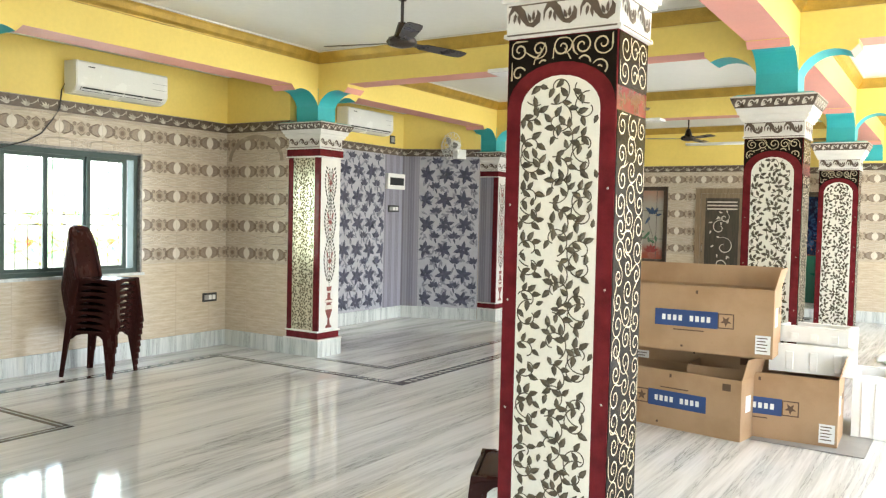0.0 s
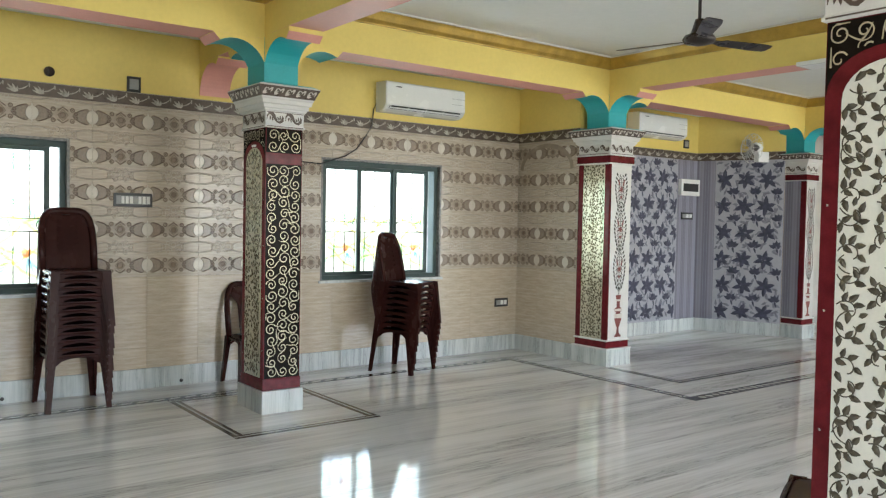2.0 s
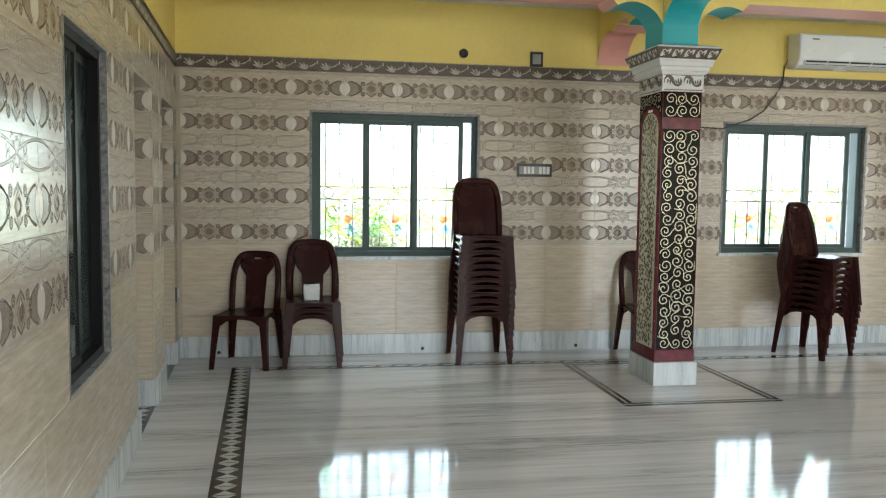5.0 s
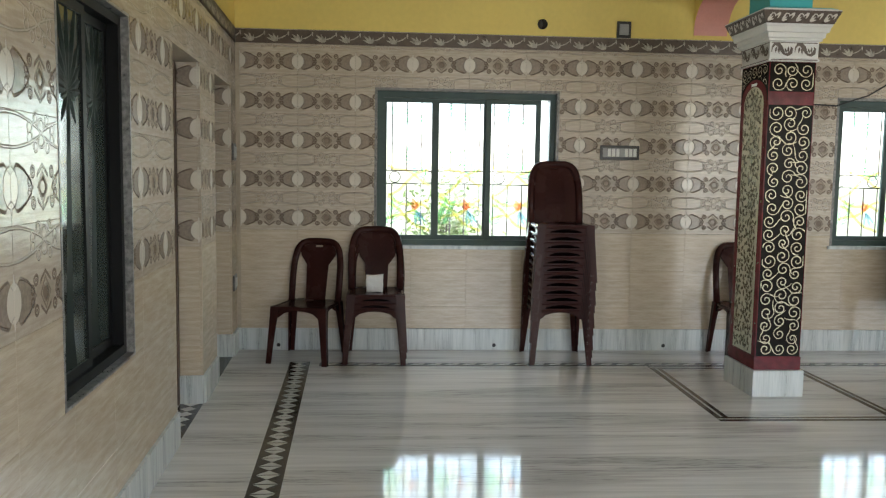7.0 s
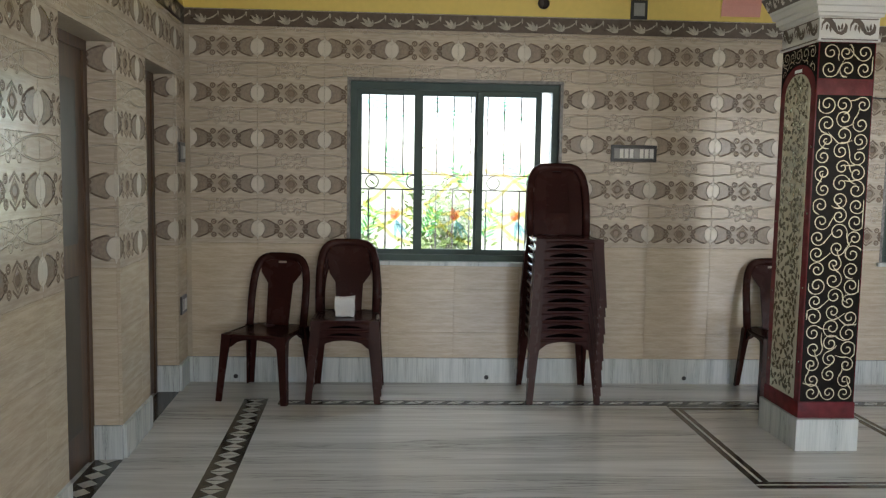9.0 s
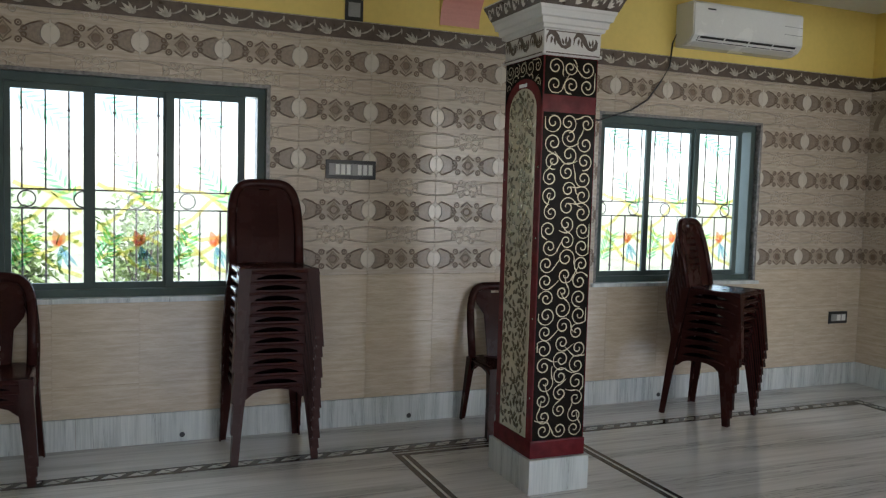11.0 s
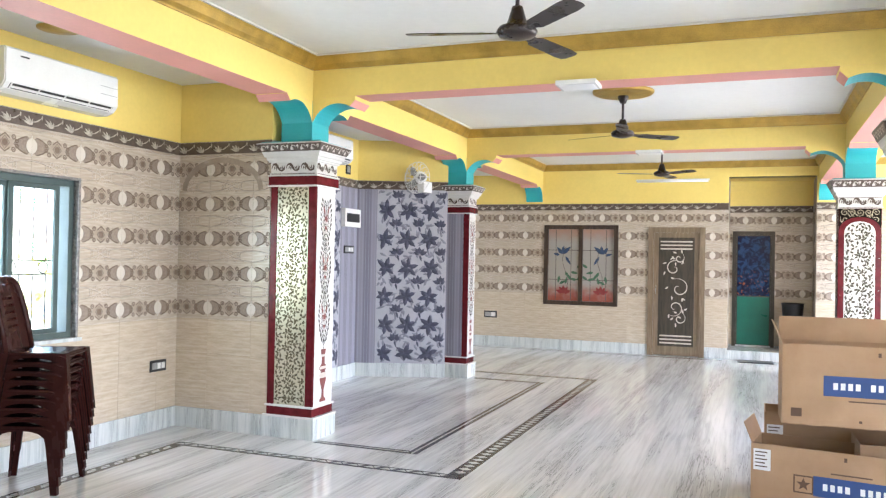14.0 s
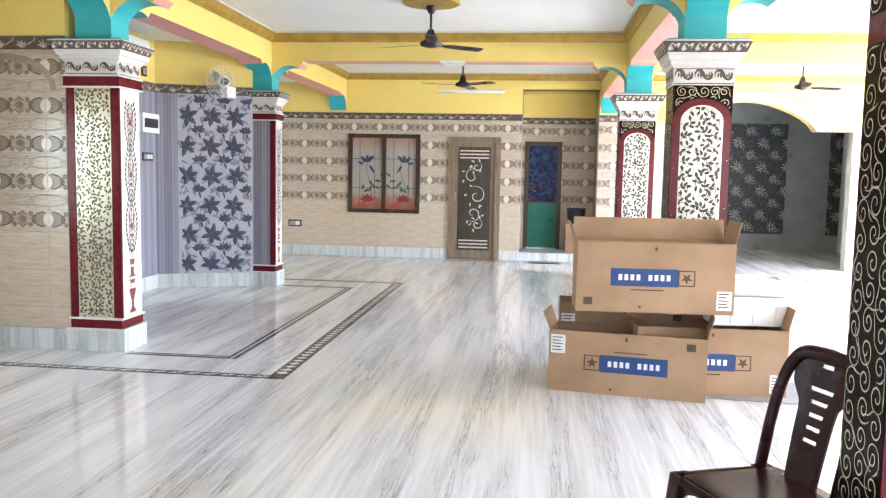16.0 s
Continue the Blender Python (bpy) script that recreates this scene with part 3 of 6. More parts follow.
def inlay(name, x0, y0, x1, y1, wide, motif, label):
    """A dark inlaid strip from one point to another with a row of light pieces."""
    length = math.hypot(x1 - x0, y1 - y0)
    root = thing(name, label, "floor border", pose(x0, y0, 0, 0, 0, math.degrees(math.atan2(y1 - y0, x1 - x0))), "floor borders", "structure")
    part("strip", box(0, length, -wide / 2, wide / 2, -0.002, 0.0015), M_INLAY, root)
    bm = bmesh.new()
    z = 0.0026
    def flat(*pts):
        bm.faces.new([bm.verts.new((a, b, z)) for a, b in pts])
    u = 0.02
    if motif == "hourglass":
        p, h = 0.115, wide * 0.37
        while u + p < length:
            flat((u + 0.004, -h), (u + p * 0.47, -0.004), (u + p * 0.47, 0.004), (u + 0.004, h))
            flat((u + p - 0.004, -h), (u + p - 0.004, h), (u + p * 0.53, 0.004), (u + p * 0.53, -0.004))
            u += p
    elif motif == "chain":
        p, h = 0.13, wide * 0.26
        while u + p < length:
            flat((u, -h), (u + p * 0.66, -h), (u + p * 0.33, h * 0.9))
            flat((u + p * 0.95, h), (u + p * 0.42, h), (u + p * 0.7, -h * 0.8))
            u += p
    elif motif == "lattice":
        p, h = 0.10, wide * 0.36
        while u + p < length:
            flat((u + 0.01, 0), (u + p / 2, -h), (u + p - 0.01, 0), (u + p / 2, h))
            u += p
    elif motif == "line":
        flat((0.0, -wide * 0.1), (length, -wide * 0.1), (length, wide * 0.1), (0.0, wide * 0.1))
    if len(bm.verts):
        part("light_inlay", bm, M_INLAYLT, root)
    else:
        bm.free()
    return root


inlay("floor_border", -6.34, -0.16, -6.34, 6.02, 0.10, "chain", "dark floor border with white triangles along the wall")
inlay("floor_border", -6.39, 6.07, -3.92, 6.07, 0.10, "chain", "dark floor border with white triangles")
inlay("floor_border", -3.98, 6.125, -3.98, 11.2, 0.13, "lattice", "dark floor border with white lozenges")
inlay("floor_border", -6.8, 11.26, -3.92, 11.26, 0.10, "chain", "dark floor border with white triangles")
inlay("floor_border", -6.42, -0.311, 1.2, 0.038, 0.15, "hourglass", "dark floor border with white hourglass pieces")
for a in ((-6.2, 2.35, -4.99, 2.35), (-6.2, 3.43, -4.99, 3.43), (-4.95, 2.31, -4.95, 3.47), (-6.24, 2.31, -6.24, 3.47)):
    inlay("floor_border", *a, 0.08, "line", "plain dark floor border squared round a column")
for a in ((-5.4, 6.6, -4.56, 6.6), (-5.4, 10.66, -4.56, 10.66), (-4.52, 6.56, -4.52, 10.7)):
    inlay("floor_border", *a, 0.085, "line", "double dark floor line beside the wallpapered recess")
inlay("floor_border", -7.0, 14.35, -2.5, 14.35, 0.06, "none", "thin dark floor line along the far wall")


# ---- beams, brackets, ceilings and cornices ----
COLS = {"B": (-5.66, 2.907, 0.23, 0.172), "C": (-5.675, 6.79, 0.245, 0.19), "D": (-5.705, 10.70, 0.25, 0.16),
        "A": (-0.965, 2.907, 0.24, 0.172), "E": (-0.965, 6.79, 0.24, 0.19), "F": (-0.965, 10.70, 0.24, 0.16)}
LONG = {"west": -5.675, "east": -0.965}
BW = 0.15
TOP_CAP = 2.49


def bracket_outline(flip=1):
    """The side of an arch bracket: away from the column along a, up along b."""
    pts = [(-0.02, TOP_CAP + 0.045)]
    cx, cz, r = 0.25, 2.565, 0.25
    for i in range(15):
        a = radians(118 * i / 14)
        pts.append((cx - r * math.cos(a), cz + r * math.sin(a)))
    tip = pts[-1]
    pts += [(tip[0] + 0.05, tip[1] + 0.05), (tip[0] + 0.05, SOFFIT + 0.05), (-0.02, SOFFIT + 0.05)]
    return [(a * flip, b) for a, b in pts]


def bracket(root, cx, cy, dx, dy, half, skin=None):
    """An arch bracket that springs from a column's top towards (dx, dy)."""
    skin = skin or M_TEAL
    pts = bracket_outline()
    bm = prism(pts, 2 * half, "y", start=-half)
    data = mesh_of("bracket", bm, [M_YELLOW, skin, M_PINK])
    for f in data.polygons:
        n = f.normal
        if abs(n.y) < 0.5 and f.center.z < SOFFIT - 0.001 and f.center.x > 0.0005:
            f.material_index = 2 if f.center.x > 0.368 else 1
    part("arch_bracket", data, None, root, at=pose(cx, cy, 0, 0, 0, math.degrees(math.atan2(dy, dx))))


def beam(name, x0, x1, y0, y1, label, soffit=SOFFIT):
    bm = box(x0, x1, y0, y1, soffit, CEIL)
    data = mesh_of(name, bm, [M_YELLOW, M_PINK])
    for f in data.polygons:
        if f.normal.z < -0.5:
            f.material_index = 1
    return tagged(part(name, data, None, None), label, "beam", "ceiling beams", "structure")


CROSS_SOFFIT = 2.87
TRANS = [COLS[c][1] for c in "BCD"]
beams = {}
for side, xc in LONG.items():
    beams[side] = beam("beam_long_" + side, xc - BW, xc + BW, -0.62, YF, "yellow beam with a salmon pink underside")
for n, yc in enumerate(TRANS):
    beams[n] = beam("beam_cross", -5.675 + BW - 0.02, -0.965 - BW + 0.02, yc - 0.14, yc + 0.14, "yellow cross beam with a salmon pink underside", CROSS_SOFFIT)
    beam("beam_cross", XW, -5.675 - BW + 0.02, yc - 0.14, yc + 0.14, "short yellow cross beam to the window wall", SOFFIT + 0.012)
    beam("beam_cross", -0.965 + BW - 0.02, 4.1, yc - 0.14, yc + 0.14, "yellow cross beam with a salmon pink underside", CROSS_SOFFIT)
for key, (cx, cy, hx, hy) in COLS.items():
    west = key in "BCD"
    root = beams["west" if west else "east"]
    xl = LONG["west" if west else "east"]
    part("bracket_core", box(xl - 0.1505, xl + 0.1505, cy - 0.1405, cy + 0.1405, TOP_CAP + 0.011, SOFFIT + 0.01), M_TEAL, root, "teal painted block between brackets")
    for dx, dy in ((1, 0), (-1, 0), (0, 1), (0, -1)):
        if key in "CD" and dx == -1:
            continue
        off = BW - 0.02 if dy == 0 else 0.12
        bracket(root, LONG["west" if west else "east"] + dx * off, cy + dy * off, dx, dy, 0.138 if dy == 0 else 0.148)
# brackets on the walls
bracket(beams["west"], XW + 0.004, COLS["B"][1], 1, 0, 0.138, M_PINK)
for side, xc in LONG.items():
    bracket(beams[side], xc, YF - 0.004, 0, -1, 0.148)

tagged(part("ceiling_side", box(XW, -5.675 - BW - 0.001, -0.9, 14.6, 3.05, 3.2), M_CEIL, None), "white painted ceiling of the side bay", "ceiling", kind="structure")
ceiling = tagged(part("ceiling", box(-7.1, 5.2, -6.0, 19.2, CEIL, CEIL + 0.12), M_CEIL, None), "white painted ceiling in coffered bays", "ceiling", kind="structure")


def cornice(x0, x1, y0, y1):
    """A gold cornice round a bay, with raised leaf work."""
    root = thing("cornice", "gold painted plaster cornice with leaf relief", "cornice", pose((x0 + x1) / 2, (y0 + y1) / 2, 0), "gold cornices", "structure")
    hx, hy = (x1 - x0) / 2, (y1 - y0) / 2
    prof = [(0.0, 3.10), (0.012, 3.10), (0.016, 3.112), (0.04, 3.14), (0.06, 3.185), (0.07, 3.2), (0.07, 3.217), (0.0, 3.217)]
    bm = bmesh.new()
    rings = [[bm.verts.new((sx * (hx - d), sy * (hy - d), z)) for sx, sy in ((-1, -1), (1, -1), (1, 1), (-1, 1))] for d, z in prof]
    for a, b in zip(rings, rings[1:] + rings[:1]):
        for i in range(4):
            bm.faces.new((a[i], a[(i + 1) % 4], b[(i + 1) % 4], b[i]))
    bmesh.ops.recalc_face_normals(bm, faces=bm.faces[:])
    part("moulding", bm, M_GOLD, root)
    tilt = math.degrees(math.atan2(0.045, 0.07))
    for ox, oy, turn, ln in ((-hx + 0.036, 0, 90, 2 * hy), (0, hy - 0.036, 0, 2 * hx), (hx - 0.036, 0, -90, 2 * hy), (0, -hy + 0.036, 180, 2 * hx)):
        lm = bmesh.new()
        u = -ln / 2 + 0.08
        while u < ln / 2 - 0.08:
            leaf(lm, u, 0.0, 0.55, 0.055, 0.03, 0.004)
            leaf(lm, u, 0.0, -0.55, 0.055, 0.03, 0.004)
            leaf(lm, u + 0.03, 0.0, 0.0, 0.06, 0.02, 0.005)
            u += 0.085
        part("leaf_relief", lm, M_GOLDHI, root, "bright gold leaves", at=pose(ox, oy, 3.155, 0, 0, turn) @ pose(0, 0, 0, tilt))
    part("white_fillet", boxes((-hx + 0.071, hx - 0.071, -hy + 0.071, -hy + 0.09, 3.205, 3.2185), (-hx + 0.071, hx - 0.071, hy - 0.09, hy - 0.071, 3.205, 3.2185),
                               (-hx + 0.071, -hx + 0.09, -hy + 0.09, hy - 0.09, 3.205, 3.2185), (hx - 0.09, hx - 0.071, -hy + 0.09, hy - 0.09, 3.205, 3.2185)), M_WHITE, root)
    return root


ys = [-0.6, *TRANS, YF]
for a, b, first, last in ((ys[0], ys[1], 0, 1), (ys[1], ys[2], 1, 1), (ys[2], ys[3], 1, 1), (ys[3], ys[4], 1, 0)):
    lo, hi = a + (0.14 if first else 0.02), b - (0.14 if last else 0)
    cornice(-5.675 + BW, -0.965 - BW, lo, hi)
    cornice(-0.965 + BW, 4.1, lo, hi)


# ---- closing the place: east side, beyond the arch, outside ----
east = thing("wall_east", "pale wall with wide daylight openings", "wall", pose(4.1, 0, 0), kind="structure")
bm = bmesh.new()
for a, b, c, d in cut((-1.0, 19.0, 0, CEIL), [(yy - 1.3, yy + 1.3, 0.3, 2.75) for yy in EAST_OPENINGS]):
    quad_box(bm, 0, 0.25, a, b, c, d)
part("masonry", bm, M_RENDER, east)
arch = thing("wall_arch", "white tiled wall with a wide segmental arch to a dim room", "wall", pose(0, YF, 0), kind="structure")
out = [(-0.61, 0.0), (0.0, 0.0), (0.0, 2.3)]
out += [(0.25 + 2.05 * i / 16, 2.42 + 0.36 * math.sin(math.pi * i / 16) ** 0.8) for i in range(17)]
out += [(2.4, 2.3), (3.0, 2.3), (3.0, 0.0), (4.1, 0.0), (4.1, CEIL), (-0.61, CEIL)]
part("masonry", prism(out, 0.22, "y"), M_YELLOW, arch)
trim = [(0.0, 2.3)] + [(0.25 + 2.05 * i / 16, 2.42 + 0.36 * math.sin(math.pi * i / 16) ** 0.8) for i in range(17)] + [(2.4, 2.3), (3.0, 2.3)]
band = trim + [(a, b + 0.13) for a, b in trim[::-1]]
part("arch_moulding", prism(band, -0.03, "y", start=-0.001), M_ORNLIGHT, arch, "ivory leaf moulding")
part("jamb_lining", box(2.985, 2.9995, -0.012, 0.22, 0, 2.299), M_RENDER, arch)
part("jamb_lining", box(0.0005, 0.015, -0.012, 0.22, 0, 2.299), M_RENDER, arch)
part("tiled_pier", box(-0.61, 0.0, -0.012, -0.001, 0, 2.42), M_PLAIN, arch)
part("tiled_pier", box(3.0, 4.1, -0.012, -0.001, 0, 2.42), M_PLAIN, arch)
beyond = thing("room_beyond", "dim grey tiled room with dark flowered panels", "room", pose(0, 0, 0), kind="structure")
part("back_wall", box(-0.9, 5.1, 18.2, 18.4, 0, CEIL), M_GREYWALL, beyond)
part("back_wall", box(-7.1, -0.901, 18.2, 18.4, 0, CEIL), M_GREYWALL, beyond)
part("side_wall", box(-0.9, -0.7, YF + 0.26, 18.199, 0, CEIL), M_GREYWALL, beyond)
# the unseen opening in this side is added for the fill lamp
part("side_wall", boxes((5.0, 5.2, YF + 0.26, 15.9, 0, CEIL), (5.0, 5.2, 17.3, 18.199, 0, CEIL), (5.0, 5.2, 15.9, 17.3, 0, 0.9), (5.0, 5.2, 15.9, 17.3, 2.1, CEIL)), M_GREYWALL, beyond)
part("flower_panel", box(-0.75, 0.75, 0, 0.012, 0.35, 2.65), M_DARKFLOWER, beyond, "charcoal panel with grey flowers", at=pose(2.25, 18.185, 0))
part("flower_panel", box(-0.45, 0.45, 0, 0.012, 0.35, 2.5), M_DARKFLOWER, beyond, "charcoal panel with grey flowers", at=pose(4.3, 18.185, 0))
tagged(part("wall_return_west", box(-7.11, -6.861, 6.88, 18.4, 0, CEIL), M_RENDER, None), "outer wall of the wallpapered recess", "wall", kind="structure")
tagged(part("wall_return_end", box(4.1, 5.2, YF - 0.001, YF + 0.25, 0, CEIL), M_RENDER, None), "plain end wall", "wall", kind="structure")
tagged(part("wall_return_south", boxes((2.75, 4.35, -1.2, -1.0, 0, CEIL)), M_RENDER, None), "plain end wall", "wall", kind="structure")
ground = tagged(part("ground", box(-400, 400, -400, 400, -0.9, -0.6), M_GROUND, None), "grass and bare earth outside the hall", "ground", kind="structure")


# ---- the wallpapered recess ----
def lily_print(p, q):
    """Printed lilies in staggered rows on a panel from p to q, and the paler leaves between them."""
    rng = random.Random(int(q * 100))
    big, small = bmesh.new(), bmesh.new()

    def put(bm, a, b, turn, ln, wd, lift):
        ends = [(a, b), (a + ln * math.cos(turn), b + ln * math.sin(turn))]
        side = [(a + 0.5 * ln * math.cos(turn) - s * 0.5 * wd * math.sin(turn), b + 0.5 * ln * math.sin(turn) + s * 0.5 * wd * math.cos(turn)) for s in (-1, 1)]
        if all(p + 0.003 < u < q - 0.003 and SKIRT + 0.003 < z < BORDER0 - 0.003 for u, z in ends + side):
            leaf(bm, a, b, turn, ln, wd, lift)
        elif ln > 0.05:
            put(bm, a, b, turn, ln * 0.7, wd * 0.85, lift)

    for j in range(-1, 7):
        for i in range(-1, int((q - p) / 0.29) + 3):
            a, b = p + 0.1 + 0.29 * i + (0.02 if j % 2 else 0), 0.3 + 0.37 * j
            for k in range(6):
                put(big, a, b, 0.35 + 1.047 * k + rng.uniform(-0.16, 0.16), rng.uniform(0.125, 0.155), 0.07, 0.001)
            c, d = a - 0.14, b + 0.17
            for k in range(5):
                put(big, c, d, 0.5 + 0.55 * k + rng.uniform(-0.1, 0.1), rng.uniform(0.09, 0.12), 0.056, 0.001)
            put(big, c, d, -1.3, 0.09, 0.03, 0.001)
            for k in range(14):
                put(small, a + rng.uniform(-0.16, 0.16), b + rng.uniform(-0.2, 0.2), rng.uniform(0, 6.28), rng.uniform(0.07, 0.13), 0.036, 0.0004)
    return big, small


def wallpaper_wall(name, label, x, y, angle, length, panels, top=CEIL):
    """A wall with stripes, and flowered panels (u0, u1) let in."""
    root = thing(name, label, "wall", pose(x, y, 0, 0, 0, angle), kind="structure")
    part("masonry", box(0, length, 0.01, 0.16, 0, top), M_GROUT, root)
    for a, b, c, d in cut((0, length, SKIRT, BORDER0), [(p, q, 0, 3) for p, q in panels]):
        part("striped_paper", box(a, b, 0, 0.0095, c, d), M_STRIPE, root)
    for p, q in panels:
        paper = part("lily_paper", box(p, q, -0.002, 0.0095, SKIRT, BORDER0), M_LILY, root, "pale lilac-grey paper")
        big, small = lily_print(p, q)
        part("leaf_print", small, M_LILYMID, paper, "grey-blue printed leaves", at=pose(0, -0.002, 0))
        part("lily_print", big, M_LILYDARK, paper, "dark slate-blue printed lilies", at=pose(0, -0.002, 0))
    part("border_strip", border_mesh(length), None, root)
    part("border_leaves", border_leaves(0, length), M_BORDERLEAF, root)
    part("painted_band", box(0, length, 0.002, 0.0095, BORDER1, top), M_YELLOW, root)
    part("skirting", box(0, length, -0.016, 0.0095, 0, SKIRT, 0.003), M_SKIRT, root)
    return root


wallpaper_wall("wall_recess_side", "striped and lily wallpaper wall in the recess", -6.84, 6.9, 90, 3.2, [(0.25, 2.72)])
wallpaper_wall("wall_recess_back", "striped wallpaper wall with a blue lily panel", -6.86, 10.06, 22.0, 1.19, [(0.28, 1.185)])
tagged(part("wall_recess_end", box(-6.86, -5.6, 10.6, 10.86, 0, CEIL), M_YELLOW, None), "yellow painted wall behind the recess", "wall", kind="structure")


# ---- columns ----
def vine(width, height, arched, seed, fine=1.0):
    """Curling vine stems with paired leaves filling a panel centred on x, from z = 0."""
    rng = random.Random(seed)
    bm = bmesh.new()
    cols = max(2, round(width / (0.105 * fine)))
    p = width / cols
    rows = round(height / (p * 0.92))
    q = height / rows
    taken = []

    def inside(a, b, edge):
        if abs(a) > width / 2 - edge or b < edge or b > height - edge:
            return False
        return not arched or b < height - width / 2 or math.hypot(a, b - (height - width / 2)) < width / 2 - edge

    def put(a, b, turn, size):
        tip = (a + size * math.cos(turn), b + size * math.sin(turn))
        mid = (a + 0.55 * size * math.cos(turn), b + 0.55 * size * math.sin(turn))
        if inside(*tip, 0.006) and all((mid[0] - c) ** 2 + (mid[1] - d) ** 2 > (0.0295 * fine) ** 2 for c, d in taken):
            taken.append(mid)
            leaf(bm, a, b, turn, size, size * 0.58)

    for j in range(rows):
        for i in range(cols):
            a = -width / 2 + p * (i + 0.5) + rng.uniform(-0.006, 0.006)
            b = q * (j + 0.5) + (0.22 * q if (i + j) % 2 else -0.22 * q) * (1 if 0 < j < rows - 1 else 0)
            hand = 1 if (i + j) % 2 else -1
            start = rng.uniform(-0.5, 0.5) + (math.pi / 2 if j % 2 else -math.pi / 2)
            r = p * 0.56
            pts = []
            for k in range(22):
                s = k / 21
                rr = r * (1.05 - 0.8 * s)
                pts.append((a + rr * math.cos(start + hand * 5.6 * s), b + rr * math.sin(start + hand * 5.6 * s)))
            run = []
            for pt in pts + [(9, 9)]:
                if inside(*pt, 0.005):
                    run.append(pt)
                else:
                    if len(run) > 2:
                        ribbon(bm, run, 0.0046, 0.0014)
                    run = []
            for k in range(1, 21, 2):
                (x0, z0), (x1, z1) = pts[k], pts[k + 1]
                if not inside(x0, z0, 0.008):
                    continue
                way = math.atan2(z1 - z0, x1 - x0)
                for side in (1, -1):
                    put(x0, z0, way + side * rng.uniform(0.75, 1.15), rng.uniform(0.037, 0.046) * fine)
            put(*pts[-1], start + hand * 7.2, 0.036 * fine)
    for _ in range(int(300 * height)):
        a, b = rng.uniform(-width / 2, width / 2), rng.uniform(0, height)
        put(a, b, rng.uniform(0, 6.28), 0.034 * fine)
    return bm


def scrolls(width, z0, z1, seed, keep=None):
    """Spiral scroll work filling a panel centred on x."""
    rng = random.Random(seed)
    bm = bmesh.new()

    def lay(pts, wid, lift):
        """A band along pts, broken where keep leaves points out."""
        run, rw = [], []
        for pt, w in [*zip(pts, wid), ((0, 0), None)]:
            if w is not None and (keep is None or keep(*pt)):
                run.append(pt)
                rw.append(w)
                continue
            if len(run) > 2:
                ribbon(bm, run, rw, lift)
            run, rw = [], []

    cols = max(2, round(width / 0.082))
    p = width / cols
    rows = max(1, round((z1 - z0) / (p * 0.92)))
    q = (z1 - z0) / rows
    for j in range(rows):
        for i in range(cols):
            a, b = -width / 2 + p * (i + 0.5) + rng.uniform(-0.008, 0.008), z0 + q * (j + 0.5) + (0.18 * q if i % 2 else -0.18 * q) * (1 if 0 < j < rows - 1 else 0)
            hand, start, r = rng.choice((-1, 1)), rng.uniform(0, 6.28), min(p, q) * rng.uniform(0.46, 0.6)
            pts, wid = [], []
            for k in range(26):
                s = k / 25
                rr = r * (1.0 - 0.86 * s)
                th = start + hand * s * 9.2
                pts.append((max(-width / 2 + 0.004, min(width / 2 - 0.004, a + rr * math.cos(th))), max(z0 + 0.003, min(z1 - 0.003, b + rr * math.sin(th)))))
                wid.append(0.0037 + 0.0024 * math.sin(3.1 * s))
            lay(pts, wid, 0.0016)
            th = start - hand * 0.1
            x, z = pts[0]
            tail = []
            for k in range(7):
                s = k / 6
                tail.append((max(-width / 2 + 0.004, min(width / 2 - 0.004, x + hand * math.sin(th) * 0.055 * s + 0.02 * s * s * math.cos(th))), max(z0 + 0.003, min(z1 - 0.003, z - hand * math.cos(th) * 0.055 * s + 0.02 * s * s))))
            lay(tail, [0.0075 - 0.005 * k / 6 for k in range(7)], 0.0013)
    return bm


def frieze(half, z, high, dark):
    """Acanthus sweeps along one side of a capital."""
    bm = bmesh.new()
    n = max(2, round(2 * half / (0.135 if dark else 0.1)))
    p = 2 * half / n
    for i in range(n):
        u = -half + p * i
        if dark:
            hook = [(0.02, 0.3), (0.04, 0.62), (0.14, 0.84), (0.28, 0.84), (0.4, 0.64), (0.48, 0.4), (0.58, 0.2), (0.72, 0.16), (0.84, 0.3), (0.88, 0.55), (0.84, 0.7)]
            thick = [0.03, 0.1, 0.2, 0.3, 0.3, 0.24, 0.16, 0.2, 0.26, 0.16, 0.04]
            ribbon(bm, [(u + p * a, z + high * b) for a, b in hook], [high * t for t in thick], 0.0025)
            for a, b, turn, ln in ((0.3, 0.6, -1.4, 0.42), (0.22, 0.66, -1.75, 0.4), (0.72, 0.3, 1.5, 0.42), (0.66, 0.28, 1.95, 0.36)):
                leaf(bm, u + p * a, z + high * b, turn, high * ln, high * 0.15, 0.003)
        else:
            for a, b, turn, ln, wd in ((0.1, 0.12, 0.75, 0.62, 0.2), (0.1, 0.12, 1.15, 0.8, 0.2), (0.12, 0.12, 0.35, 0.55, 0.17), (0.95, 0.85, 3.7, 0.55, 0.2), (0.95, 0.85, 4.3, 0.6, 0.18)):
                leaf(bm, u + p * a, z + high * b, turn, high * ln, high * wd, 0.003)
            ribbon(bm, [(u + p * (0.42 + 0.2 * math.cos(0.7 * k)), z + high * (0.5 + 0.28 * math.sin(0.7 * k))) for k in range(8)], high * 0.09, 0.003)
    return bm


SIDES = {"south": (0, -1, 0), "north": (0, 1, 180), "east": (1, 0, 90), "west": (-1, 0, -90)}


def face_pose(hx, hy, side, out=0.0, z=0.0):
    dx, dy, turn = SIDES[side]
    return pose(dx * (hx + out), dy * (hy + out), z, 0, 0, turn)


